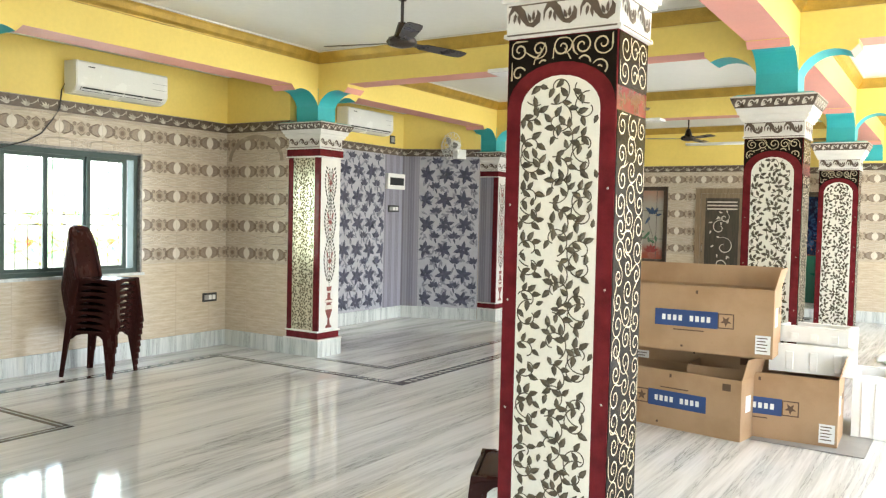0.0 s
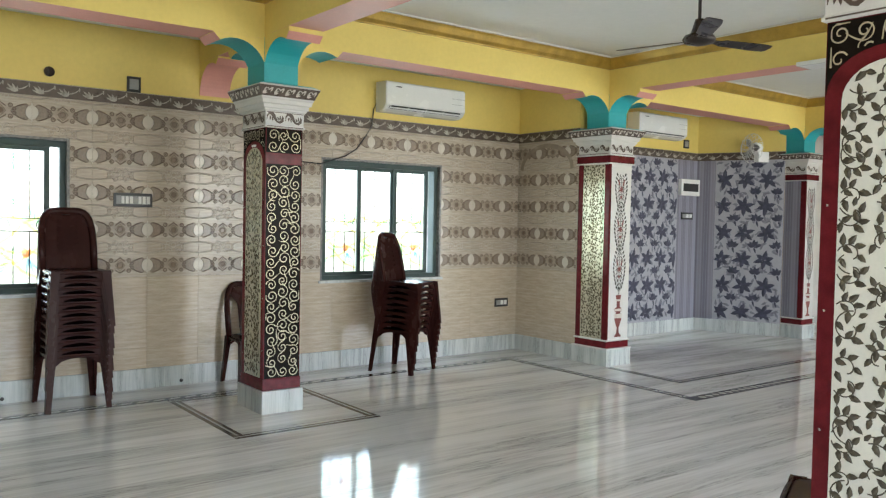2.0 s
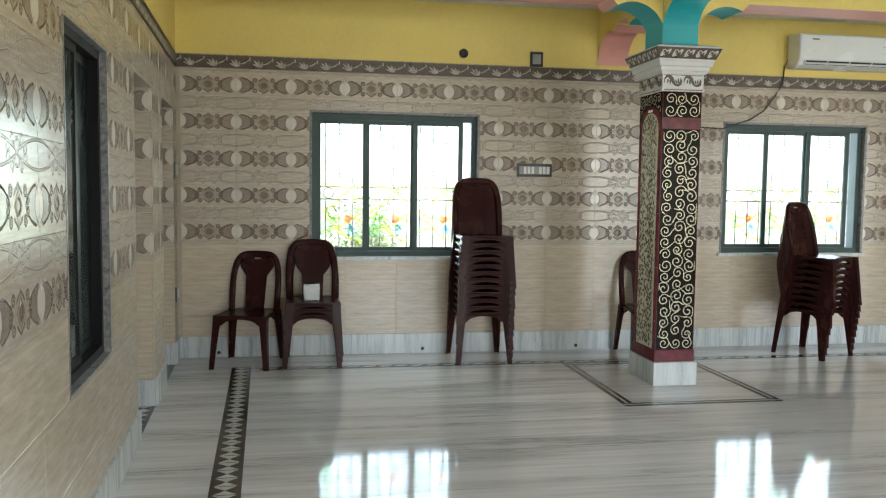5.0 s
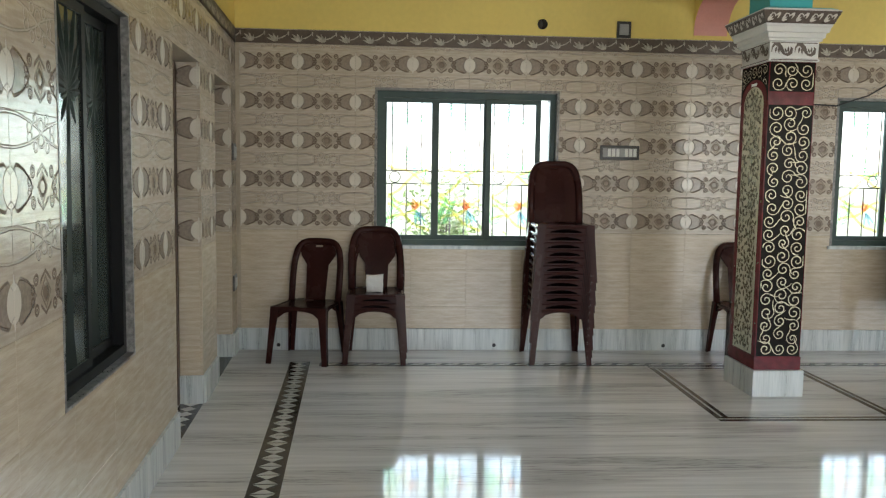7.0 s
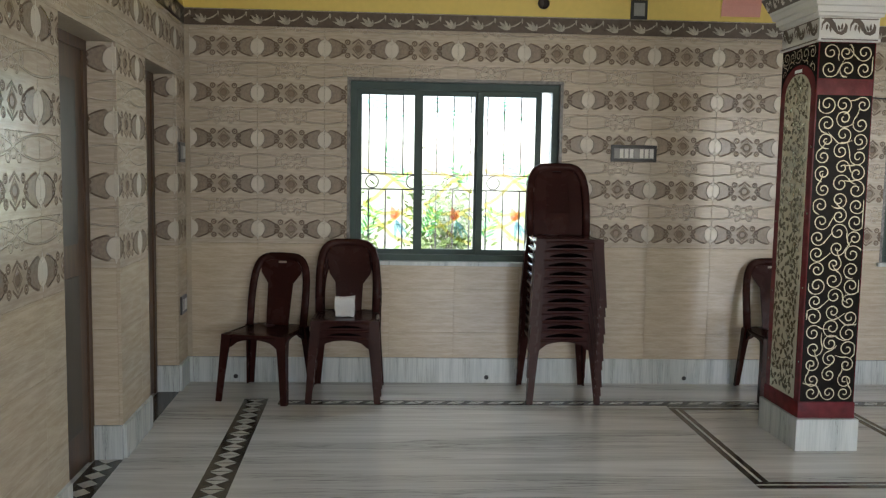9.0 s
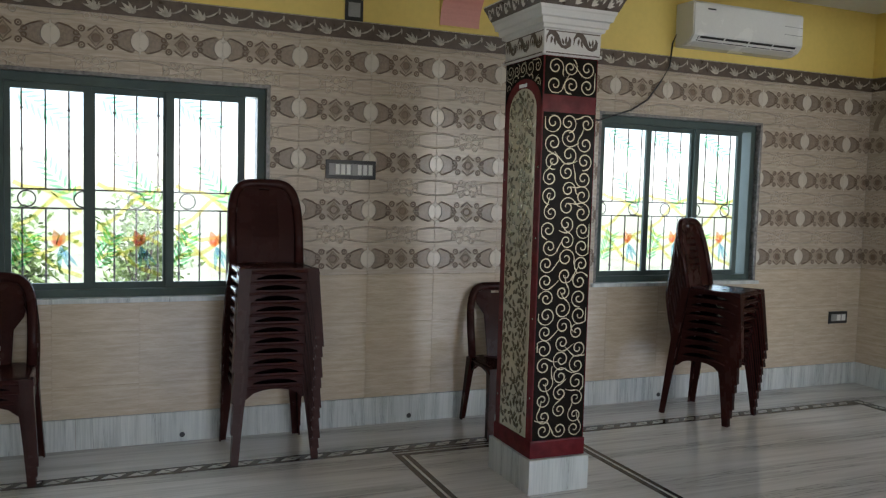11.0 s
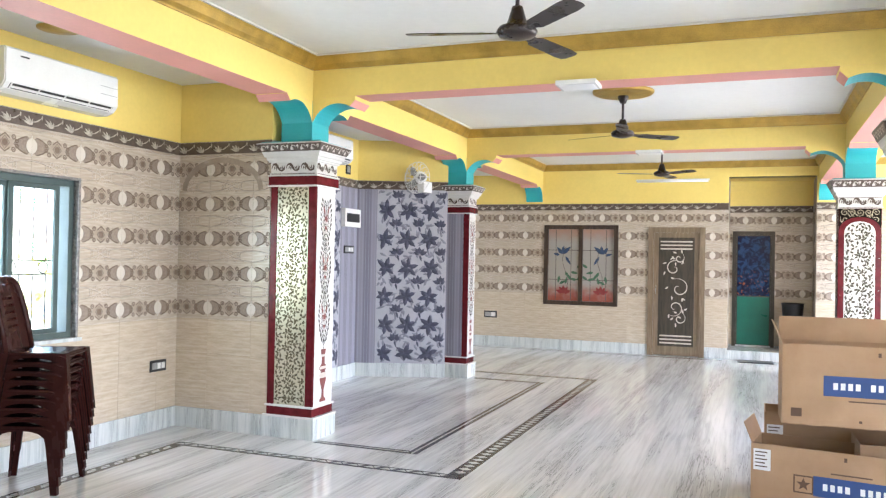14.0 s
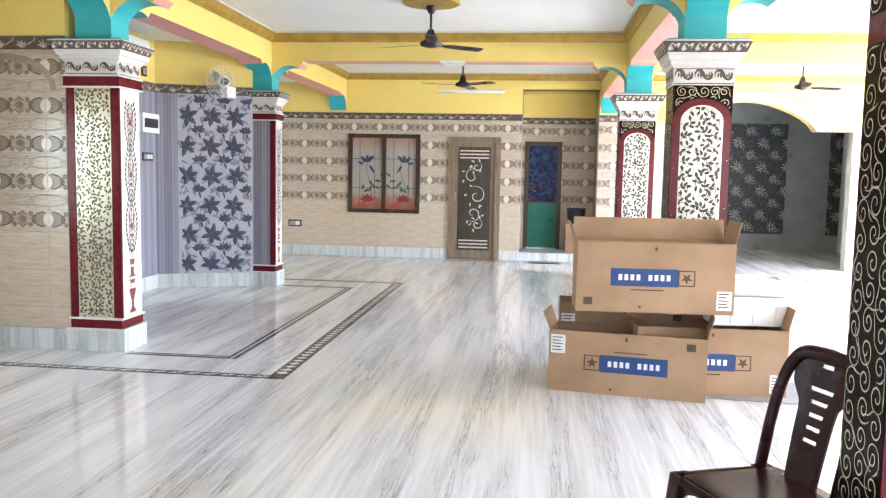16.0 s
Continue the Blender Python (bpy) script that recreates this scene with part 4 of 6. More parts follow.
def capital(root, hx, hy, z0):
    """A stepped and flared capital up to TOP_CAP on a shaft of those half sizes."""
    k = (TOP_CAP - z0) / 0.3
    steps = [(0.0, 0.004), (0.004, 0.014), (0.016, 0.014), (0.02, 0.006), (0.118, 0.008), (0.122, 0.022), (0.136, 0.024), (0.14, 0.034), (0.165, 0.037), (0.17, 0.05), (0.197, 0.057), (0.203, 0.062), (0.213, 0.064), (0.286, 0.098), (0.292, 0.098), (0.294, 0.085), (0.3, 0.08)]
    cap = part("capital", loft_rect([(z0 + a * k, hx + b, hy + b) for a, b in steps]), M_WHITE, root, "white plaster capital with painted leaf friezes")
    low, high = z0 + 0.215 * k, z0 + 0.285 * k
    part("leaf_band", loft_rect([(low, hx + 0.067, hy + 0.067), (high, hx + 0.0995, hy + 0.0995)]), M_ORNAMENT, cap, "taupe leaf band")
    part("top_slab", loft_rect([(TOP_CAP + 0.0005, hx + 0.08, hy + 0.08), (TOP_CAP + 0.012, hx + 0.05, hy + 0.05)]), M_TEAL, cap, "teal painted top")
    tilt = math.degrees(math.atan2(0.0325, high - low))
    for side in SIDES:
        half = (hx if side in ("south", "north") else hy)
        part("frieze", frieze(half, z0 + 0.026 * k, 0.09 * k, True), M_ORNAMENT, cap, "dark acanthus sweeps", at=face_pose(hx, hy, side, 0.0075))
        part("frieze", frieze(half + 0.075, 0.004, math.hypot(high - low, 0.0325) - 0.008, False), M_ORNLIGHT, cap, "ivory leaves", at=face_pose(hx, hy, side, 0.068, low) @ pose(0, 0, 0, tilt))
        part("dark_fillet", frieze_line(half, z0 + 0.018 * k), M_ORNAMENT, cap, at=face_pose(hx, hy, side, 0.0125))


def frieze_line(half, z):
    bm = bmesh.new()
    ribbon(bm, [(-half, z - 0.008), (half, z - 0.008)], 0.006, 0.002)
    ribbon(bm, [(-half, z + 0.098), (half, z + 0.098)], 0.005, -0.003)
    return bm


def arch_panel(w, z0, z1, rise):
    """The outline of a panel with a round top."""
    pts = [(-w / 2, z0), (w / 2, z0), (w / 2, z1 - rise)]
    pts += [(w / 2 * math.cos(math.pi * k / 14), z1 - rise + rise * math.sin(math.pi * k / 14)) for k in range(1, 14)]
    return pts + [(-w / 2, z1 - rise)]


def column(key, seed, ornate=False, papered=False):
    cx, cy, hx, hy = COLS[key]
    label = "maroon granite column with cream leaf panels and black scrolls"
    if ornate:
        label = "maroon and cream column with leaf mirror panel and painted urn"
    root = thing("column", label + ", white capital", "column", pose(cx, cy, 0), "hall columns")
    base_h = 0.175
    part("plinth", box(-hx, hx, -hy, hy, 0, base_h, 0.004), M_SKIRT, root, "streaked pale marble plinth")
    sx, sy = hx - 0.03, hy - 0.02
    low, top = 0.262, 2.172
    part("lower_band", box(-sx - 0.006, sx + 0.006, -sy - 0.006, sy + 0.006, base_h + 0.0005, low, 0.003), M_RED, root, "polished maroon granite band")
    if ornate:
        part("ledge", box(-hx - 0.006, hx + 0.006, -hy - 0.006, hy + 0.006, base_h - 0.001, base_h + 0.014, 0.003), M_WHITE, root)
        part("ledge", box(-sx - 0.018, sx + 0.018, -sy - 0.018, sy + 0.018, low - 0.002, low + 0.014, 0.003), M_WHITE, root)
        part("upper_band", box(-sx - 0.02, sx + 0.02, -sy - 0.02, sy + 0.02, 2.135, 2.21, 0.003), M_RED, root, "maroon granite band")
        part("ledge", box(-sx - 0.026, sx + 0.026, -sy - 0.026, sy + 0.026, 2.122, 2.1345, 0.002), M_WHITE, root)
        part("ledge", box(-sx - 0.026, sx + 0.026, -sy - 0.026, sy + 0.026, 2.2105, 2.222, 0.002), M_WHITE, root)
        top = 2.222
    part("shaft", box(-sx, sx, -sy, sy, low, 2.3), M_RED if not ornate else M_WHITE, root, "polished maroon granite shaft" if not ornate else "cream shaft")
    leafy = ("south",) if ornate else ("south", "north")
    if papered:
        leafy = ()
        part("striped_paper", box(-sx, sx - 0.066, -0.005, 0, low + 0.0145, 2.121), M_STRIPE, root, "striped grey wallpaper", at=face_pose(sx, sy, "south"))
        part("stile", box(sx - 0.063, sx + 0.003, -0.006, 0, low + 0.0145, 2.121), M_RED, root, "maroon granite stile", at=face_pose(sx, sy, "south"))
    for side in leafy:
        w = 2 * sx - 0.116 if not ornate else 2 * sx - 0.13
        z1 = 2.03 if not ornate else 2.12
        z0 = low + (0.006 if not ornate else 0.016)
        if ornate:
            for s in (-1, 1):
                part("stile", box(s * (sx - 0.03) - 0.033, s * (sx - 0.03) + 0.033, -0.006, 0, low + 0.0145, 2.121), M_RED, root, "maroon granite stile", at=face_pose(sx, sy, side))
            outline = [(-w / 2, z0), (w / 2, z0), (w / 2, z1), (-w / 2, z1)]
        else:
            outline = arch_panel(w, z0, z1, 0.12)
        panel = part("leaf_panel", prism(outline, -0.003, "y"), M_GILT if ornate or key == "B" else M_CREAM, root, "cream panel with olive vine leaves", at=face_pose(sx, sy, side))
        part("vine_inlay", vine(w, z1 - z0, not ornate, seed, 0.8 if ornate else 1.0), M_GILTLEAF if ornate or key == "B" else M_LEAF, panel, at=pose(0, -0.003, z0))
        if not ornate:
            span = sx - 0.004
            up = [(-span, 1.93), (-span, 2.168), (span, 2.168), (span, 1.93)]
            up += [(span * math.cos(math.pi * k / 14), 1.93 + 0.148 * math.sin(math.pi * k / 14)) for k in range(1, 14)]
            part("spandrel", prism(up, -0.003, "y"), M_BLACK, root, "black scroll spandrel", at=face_pose(sx, sy, side))
            part("scroll_inlay", scrolls(2 * span - 0.02, 1.95, 2.163, seed + 5, lambda a, b: (a / span) ** 2 + ((b - 1.93) / 0.148) ** 2 > 1.09), M_SILVER, root, at=face_pose(sx, sy, side, 0.003))
            for rz in (0.45, 0.85, 1.25, 1.6):
                for rs in (-1, 1):
                    part("rivet", lathe([(0.0045, 0), (0.0045, 0.002), (0.002, 0.004)], 8), M_CHROME, root, at=face_pose(sx, sy, side, 0.0) @ pose(rs * (sx - 0.022), 0, rz + 0.03 * rs, 90))
        if key == "B":
            part("paper_strip", box(-0.04, 0.04, -0.005, -0.0035, 2.035, 2.052), M_PAPER, root, "small white sticker", at=face_pose(sx, sy, side))
    if not ornate:
        for side in ("east", "west"):
            w = 2 * sy - 0.012
            for z0, z1 in ((low + 0.004, 1.9), (1.985, 2.168)):
                part("scroll_panel", box(-w / 2, w / 2, -0.003, 0, z0, z1), M_BLACK, root, "black granite panel with champagne scrolls", at=face_pose(sx, sy, side))
                part("scroll_inlay", scrolls(w - 0.012, z0 + 0.006, z1 - 0.006, seed + int(z0 * 10)), M_SILVER, root, at=face_pose(sx, sy, side, 0.003))
    else:
        side = "east"
        w = 2 * sy
        part("stile", box(-w / 2 + 0.001, -w / 2 + 0.02, -0.006, 0, low + 0.0145, 2.121), M_RED, root, at=face_pose(sx, sy, side))
        f = face_pose(sx, sy, side, 0.001)
        bm = bmesh.new()
        ribbon(bm, [(0.01, 0.74), (0.01, 2.0)], 0.006)
        for z in [0.8 + 0.041 * k for k in range(30)]:
            ph = (z - 0.8) / 0.42 * math.pi
            out_ = 0.03 + 0.05 * abs(math.sin(ph))
            for s in (-1, 1):
                ribbon(bm, [(0.01, z - 0.02), (0.01 + s * out_ * 0.6, z - 0.004), (0.01 + s * out_, z + 0.012)], 0.004)
                leaf(bm, 0.01 + s * out_, z + 0.01, math.pi / 2 - s * 0.5, 0.042, 0.025)
                leaf(bm, 0.01 + s * out_ * 0.55, z, math.pi / 2 + s * 0.4, 0.034, 0.018)
        part("painted_foliage", bm, M_INLAY, root, "dark painted foliage", at=f)
        bm = bmesh.new()
        for z in (1.02, 1.44, 1.86):
            for k in range(7):
                leaf(bm, 0.01, z, 6.2832 * k / 7, 0.04, 0.02, 0.003)
            for s in (-1, 1):
                leaf(bm, 0.01 + s * 0.02, z + 0.03, math.pi / 2 - s * 0.4, 0.09, 0.024, 0.003)
                leaf(bm, 0.01 + s * 0.01, z - 0.1, math.pi / 2 + s * 0.7, 0.05, 0.024, 0.003)
        part("painted_flowers", bm, M_RUST, root, "rust red painted flowers", at=f)
        urn = [(0.05, 0.30), (0.05, 0.315), (0.018, 0.34), (0.014, 0.40), (0.03, 0.43), (0.052, 0.48), (0.055, 0.53), (0.03, 0.56), (0.06, 0.575), (0.06, 0.6), (0.024, 0.62), (0.024, 0.68), (0.04, 0.73), (0.04, 0.745)]
        sil = [(0.01 + r, z) for r, z in urn] + [(0.01 - r, z) for r, z in urn[::-1]]
        u = part("painted_urn", prism(sil, -0.002, "y"), M_RUST, root, "red and ochre painted urn", at=f)
        part("urn_band", boxes((-0.046, 0.066, -0.0035, -0.002, 0.5, 0.545), (-0.05, 0.07, -0.0035, -0.002, 0.575, 0.6), (-0.03, 0.05, -0.0035, -0.002, 0.68, 0.7)), M_ORNLIGHT, u)
    capital(root, sx, sy, top)
    return root


for n, key in enumerate("ABCDEF"):
    column(key, 11 + 7 * n, key in "CD", key == "D")


# ---- windows in the west wall ----
def hall_window(name, rect, label):
    y0, y1, z0, z1 = rect
    root = thing(name, label, "window", pose(XW, y0, z0, 0, 0, 90), kind="structure")
    w, h = y1 - y0, z1 - z0
    part("reveal", boxes((0.0, 0.02, 0.0, 0.25, 0, h), (w - 0.02, w, 0.0, 0.25, 0, h), (0.02, w - 0.02, 0.0, 0.25, h - 0.02, h)), M_GRANITE, root)
    part("window_sill", box(-0.02, w + 0.02, -0.025, 0.25, -0.015, 0.012, 0.003), M_SKIRT, root, "pale marble sill")
    a, b = 0.021, w - 0.021
    part("window_frame", boxes((a, a + 0.045, 0.05, 0.15, 0.0125, h - 0.021), (b - 0.045, b, 0.05, 0.15, 0.0125, h - 0.021), (a + 0.045, b - 0.045, 0.05, 0.15, h - 0.071, h - 0.021), (a + 0.045, b - 0.045, 0.05, 0.15, 0.0125, 0.055)), M_ALU, root, "dark green-grey aluminium frame")
    n, span = 3, (b - a - 0.09)
    lo, hi = 0.056, h - 0.072
    for k in range(n):
        s0, s1 = a + 0.045 + span * 0.94 * k / n, a + 0.045 + span * 0.94 * (k + 1) / n
        yy = 0.07 + 0.025 * (k % 2)
        sash = part("sash", boxes((s0 - 0.012, s0 + 0.03, yy, yy + 0.022, lo, hi), (s1 - 0.03, s1 + 0.012, yy, yy + 0.022, lo, hi), (s0 + 0.03, s1 - 0.03, yy, yy + 0.022, lo, lo + 0.035), (s0 + 0.03, s1 - 0.03, yy, yy + 0.022, hi - 0.035, hi)), M_ALU, root)
        pane = part("pane", box(s0 + 0.03, s1 - 0.03, yy + 0.009, yy + 0.013, lo + 0.035, hi - 0.035), M_GLASS, sash)
        pane.visible_shadow = False
        glass_at = pose(0, yy + 0.0085, 0)
        print_ = bmesh.new()
        for fx, fz, way, ln in ((s0 + 0.07, hi - 0.06, -0.6, 0.26), (s1 - 0.08, lo + 0.5, 2.2, 0.28), (s0 + 0.05, lo + 0.12, 1.2, 0.2)):
            for m in range(7):
                px, pz = fx + ln * m / 7 * math.cos(way), fz + ln * m / 7 * math.sin(way)
                for side in (1, -1):
                    leaf(print_, px, pz, way + side * 0.75, 0.09, 0.018, 0.0)
        part("painted_leaves", print_, M_TINTGREEN, sash, "green painted palm leaves", at=glass_at)
        # a red painted bird on each pane, its blue tail hanging below
        bird = (s1 - 0.15, lo + 0.24)
        print_ = bmesh.new()
        for turn, ln, wd in ((1.9, 0.1, 0.055), (1.3, 0.085, 0.04), (2.5, 0.06, 0.035)):
            leaf(print_, *bird, turn, ln, wd, 0.0)
        part("painted_flower", print_, M_TINTRED, sash, "red painted bird", at=glass_at)
        print_ = bmesh.new()
        for turn in (-1.2, -0.9, -1.6):
            leaf(print_, *bird, turn, 0.15, 0.028, 0.0)
        part("painted_stalk", print_, M_TINTBLUE, sash, "blue painted bird tail", at=glass_at)
        print_ = bmesh.new()
        for m in range(5):
            z0 = lo + 0.05 + 0.1 * m
            ribbon(print_, [(s0 + 0.04 + (s1 - s0 - 0.08) * i / 7, z0 + (0.24 - 0.08 * (m % 3)) * (i / 7 if m % 2 else 1 - i / 7) + 0.02 * math.sin(1.1 * i + m)) for i in range(8)], 0.024, 0.0)
        part("painted_stem", print_, M_TINTYELLOW, sash, "yellow painted stems", at=glass_at)
    g = bmesh.new()
    bars = 12
    for k in range(1, bars):
        u = a + (b - a) * k / bars
        for c, d in ((0.02, h * 0.40), (h * 0.485, h - 0.03)):
            tube([(u, 0.19, c), (u, 0.19, d)], 0.0055, 6, g)
        for zz in (h * 0.1, h * 0.25, h * 0.62, h * 0.8):
            off = 0.05 * (k % 2)
            tube([(u, 0.19, zz + off - 0.012), (u, 0.19, zz + off), (u, 0.19, zz + off + 0.012)], [0.004, 0.011, 0.004], 6, g)
    part("grille_bars", g, M_IRON, root, "thin iron bars with knops")
    g = bmesh.new()
    for zz in (h * 0.40, h * 0.485):
        tube([(a, 0.19, zz), (b, 0.19, zz)], 0.006, 6, g)
    part("grille_rails", g, M_IRON, root)
    for k in range(5):
        u = a + (b - a) * (k + 0.5) / 5
        part("grille_ring", tube([(u + 0.045 * math.cos(t * 0.3927), 0.19, h * 0.4425 + 0.045 * math.sin(t * 0.3927)) for t in range(17)], 0.005, 6), M_IRON, root)
    return root


hall_window("window_1", W1, "three-pane sliding window with painted glass and iron grille")
hall_window("window_2", W2, "three-pane sliding window with iron grille, bright daylight")


# ---- plastic chairs ----
def chair_parts(root, solid, back_work="slots"):
    """A stackable chair, front towards +x, feet on z = 0. back_work: slots, woven or smooth."""
    w, d = 0.205, 0.2
    bm = bmesh.new()
    n = 10
    top, bot = [], []
    for i in range(n + 1):
        for j in range(n + 1):
            u, v = -1 + 2 * i / n, -1 + 2 * j / n
            x = 0.215 * u * (1 - 0.04 * v * v)
            y = 0.215 * v * (1 - 0.10 * (u < 0) * u * u + 0.02 * u)
            z = 0.43 - 0.012 * (1 - v * v) * (1 - u * u) - 0.018 * max(0, u) ** 6 - 0.01 * abs(v) ** 8
            top.append(bm.verts.new((x, y, z)))
            bot.append(bm.verts.new((x, y, z - 0.012)))
    for grid, flip in ((top, False), (bot, True)):
        for i in range(n):
            for j in range(n):
                q = [grid[i * (n + 1) + j], grid[(i + 1) * (n + 1) + j], grid[(i + 1) * (n + 1) + j + 1], grid[i * (n + 1) + j + 1]]
                bm.faces.new(q[::-1] if flip else q)
    rim = [i * (n + 1) for i in range(n + 1)] + [n * (n + 1) + j for j in range(1, n + 1)] + [i * (n + 1) + n for i in range(n - 1, -1, -1)] + [j for j in range(n - 1, 0, -1)]
    for a, b in zip(rim, rim[1:] + rim[:1]):
        bm.faces.new((top[a], bot[a], bot[b], top[b]))
    part("seat", bm, M_CHAIR, root, smooth=True)
    lean = lambda z: -0.185 - 0.20 * (z - 0.43) - 0.04 * max(0, z - 0.6)  # noqa: E731
    path = []
    for k in range(25):
        t = math.pi * k / 24
        y = -0.19 * math.copysign(abs(math.cos(t)) ** 0.42, math.cos(t))
        z = 0.42 + 0.46 * math.sin(t) ** 0.5
        path.append((lean(z) + 0.02 * abs(y) / 0.19, y * (1 + 0.1 * (z - 0.43)), z))
    back = part("backrest", tube(path, 0.027, 8, flat=0.6, ref=(1, 0, 0)), M_CHAIR, root, smooth=True)
    half = 0.175 if solid else 0.078
    bm = bmesh.new()
    if back_work == "woven":
        rows = [0.54 + 0.026 * k for k in range(9)]
        across = [-1.0, -0.72, -0.58, -0.38, -0.24, -0.07, 0.07, 0.24, 0.38, 0.58, 0.72, 1.0]
        tall = 0.014
    else:
        rows = [0.57, 0.615, 0.66, 0.705, 0.75] if back_work == "slots" else []
        across = [-1.0, -0.42, 0.42, 1.0]
        tall = 0.015
    edges = [0.425]
    for z in rows:
        edges += [z, z + tall]
    edges += [0.835, 0.85, 0.872]
    levels = []
    for k in range(len(edges) - 1):
        n_cut = max(1, round((edges[k + 1] - edges[k]) / 0.07))
        levels += [(edges[k] + (edges[k + 1] - edges[k]) * m / n_cut, edges[k] + (edges[k + 1] - edges[k]) * (m + 1) / n_cut, k) for m in range(n_cut)]
    for z0, z1, k in levels:
        top_slot = k == len(edges) - 3
        cols = [-1.0, -0.2, 0.2, 1.0] if top_slot else across
        for c in range(len(cols) - 1):
            y0, y1 = cols[c], cols[c + 1]
            if k % 2 and c % 2:
                continue
            ring = []
            for z in (z0, z1):
                full = 0.185 * max(0.02, 1 - min(1.0, ((z - 0.42) / 0.46) ** (1 / 0.5)) ** 2) ** 0.21 * (1 + 0.1 * (z - 0.43))
                blend = min(1.0, max(0.0, (z - 0.70) / 0.12))
                g = min(full, half * (1.0 + 0.5 * (z - 0.43)) * (1 - blend) + full * blend)
                g = g if not solid else 0.185 * max(0.02, 1 - min(1.0, ((z - 0.42) / 0.46) ** (1 / 0.5)) ** 2) ** 0.21 * (1 + 0.1 * (z - 0.43))
                for y in (y0 * g, y1 * g):
                    bow = 0.012 * (1 - (y / 0.2) ** 2)
                    ring += [bm.verts.new((lean(z) - bow + 0.017, y, z)), bm.verts.new((lean(z) - bow + 0.008, y, z))]
            a0, a1, b0, b1, c0, c1, d0, d1 = ring
            for f in ((a0, b0, d0, c0), (a1, c1, d1, b1), (a0, c0, c1, a1), (b0, b1, d1, d0), (a0, a1, b1, b0), (c0, d0, d1, c1)):
                bm.faces.new(f)
    bmesh.ops.remove_doubles(bm, verts=bm.verts[:], dist=0.0002)
    part("splat", bm, M_CHAIR, back)
    for sx in (-1, 1):
        for sy in (-1, 1):
            bm = bmesh.new()
            rows = []
            for z, ox, oy, r in ((0.425, 0.175, 0.18, 0.034), (0.3, 0.195, 0.193, 0.027), (0.15, 0.213, 0.206, 0.023), (0.0, 0.23, 0.218, 0.02)):
                cx, cy = sx * ox, sy * oy
                o = [(cx + sx * r, cy + sy * r), (cx - sx * r, cy + sy * r), (cx - sx * r, cy + sy * r * 0.55), (cx + sx * r * 0.5, cy + sy * r * 0.5), (cx + sx * r * 0.55, cy - sy * r), (cx + sx * r, cy - sy * r)]
                rows.append([bm.verts.new((a, b, z)) for a, b in o])
            for a, b in zip(rows, rows[1:]):
                for i in range(6):
                    bm.faces.new((a[i], a[(i + 1) % 6], b[(i + 1) % 6], b[i]))
            bm.faces.new(rows[0])
            bm.faces.new(rows[-1][::-1])
            bmesh.ops.recalc_face_normals(bm, faces=bm.faces[:])
            part("leg", bm, M_CHAIR, root)
    for sgn in (-1, 1):
        arc = [(-0.16, 0.425), (0.16, 0.425), (0.165, 0.34)] + [(0.15 - 0.3 * k / 8, 0.345 + 0.05 * math.sin(math.pi * k / 8) ** 0.5) for k in range(9)] + [(-0.165, 0.34)]
        part("apron", prism(arc, 0.008, "x", start=sgn * 0.195 - 0.004), M_CHAIR, root)
        part("apron", prism(arc, 0.008, "y", start=sgn * 0.192 - 0.004), M_CHAIR, root)
    return root


open_chair = chair_parts(thing("plastic_chair", "dark maroon plastic chair beside the tiled wall", "chair", pose(-6.55, -0.27, 0, 0, 0, -14), "plastic chairs"), False, "smooth")
solid_chair = chair_parts(thing("plastic_chair", "dark maroon plastic chair with slatted back, bottom of a tall stack", "chair", pose(-6.56, 1.65, 0), "plastic chairs"), True)
STEP = 0.058
for k in range(1, 12):
    tagged(copy_thing(solid_chair, pose(-6.56 + 0.006 * k, 1.65 + 0.002 * (k % 3), STEP * k, 0, 0, 0.6 * (k % 3 - 1))), "dark maroon plastic chair stacked in a tall pile")
for k in range(2):
    tagged(copy_thing(open_chair, pose(-6.56 + 0.007 * k, 0.25, 0.05 * k, 0, 0, 1.2 * (k - 1))), "dark maroon plastic chair in a stack of three")
chair_parts(thing("plastic_chair", "dark maroon plastic chair with woven back topping a stack", "chair", pose(-6.546, 0.25, 0.1, 0, 0, 1.2), "plastic chairs"), False, "woven")
tagged(copy_thing(open_chair, pose(-6.555, 3.19, 0, 0, 0, -4)), "dark maroon plastic chair between column and wall")
for k in range(9):
    tagged(copy_thing(solid_chair, pose(-6.42 + 0.006 * k, 4.70 + 0.004 * k, STEP * k, 0, 0, 25 + 0.8 * (k % 3 - 1))), "dark maroon plastic chair stacked below the window")
chair_parts(thing("plastic_chair", "dark maroon plastic chair with slotted back beside a column", "chair", pose(-1.35, 3.32, 0, 0, 0, 203), "plastic chairs"), False, "slots")


# ---- cartons ----
def open_box(w, d, h, t):
    """A box without a lid, with walls of thickness t."""
    bm = bmesh.new()
    ring = lambda e, z: [bm.verts.new(p) for p in ((e, e, z), (w - e, e, z), (w - e, d - e, z), (e, d - e, z))]  # noqa: E731
    rows = [ring(0, 0), ring(0, h), ring(t, h), ring(t, t)]
    bm.faces.new(rows[0][::-1])
    bm.faces.new(rows[3])
    for a, b in zip(rows, rows[1:]):
        for i in range(4):
            bm.faces.new((a[i], a[(i + 1) % 4], b[(i + 1) % 4], b[i]))
    bmesh.ops.recalc_face_normals(bm, faces=bm.faces[:])
    return bm


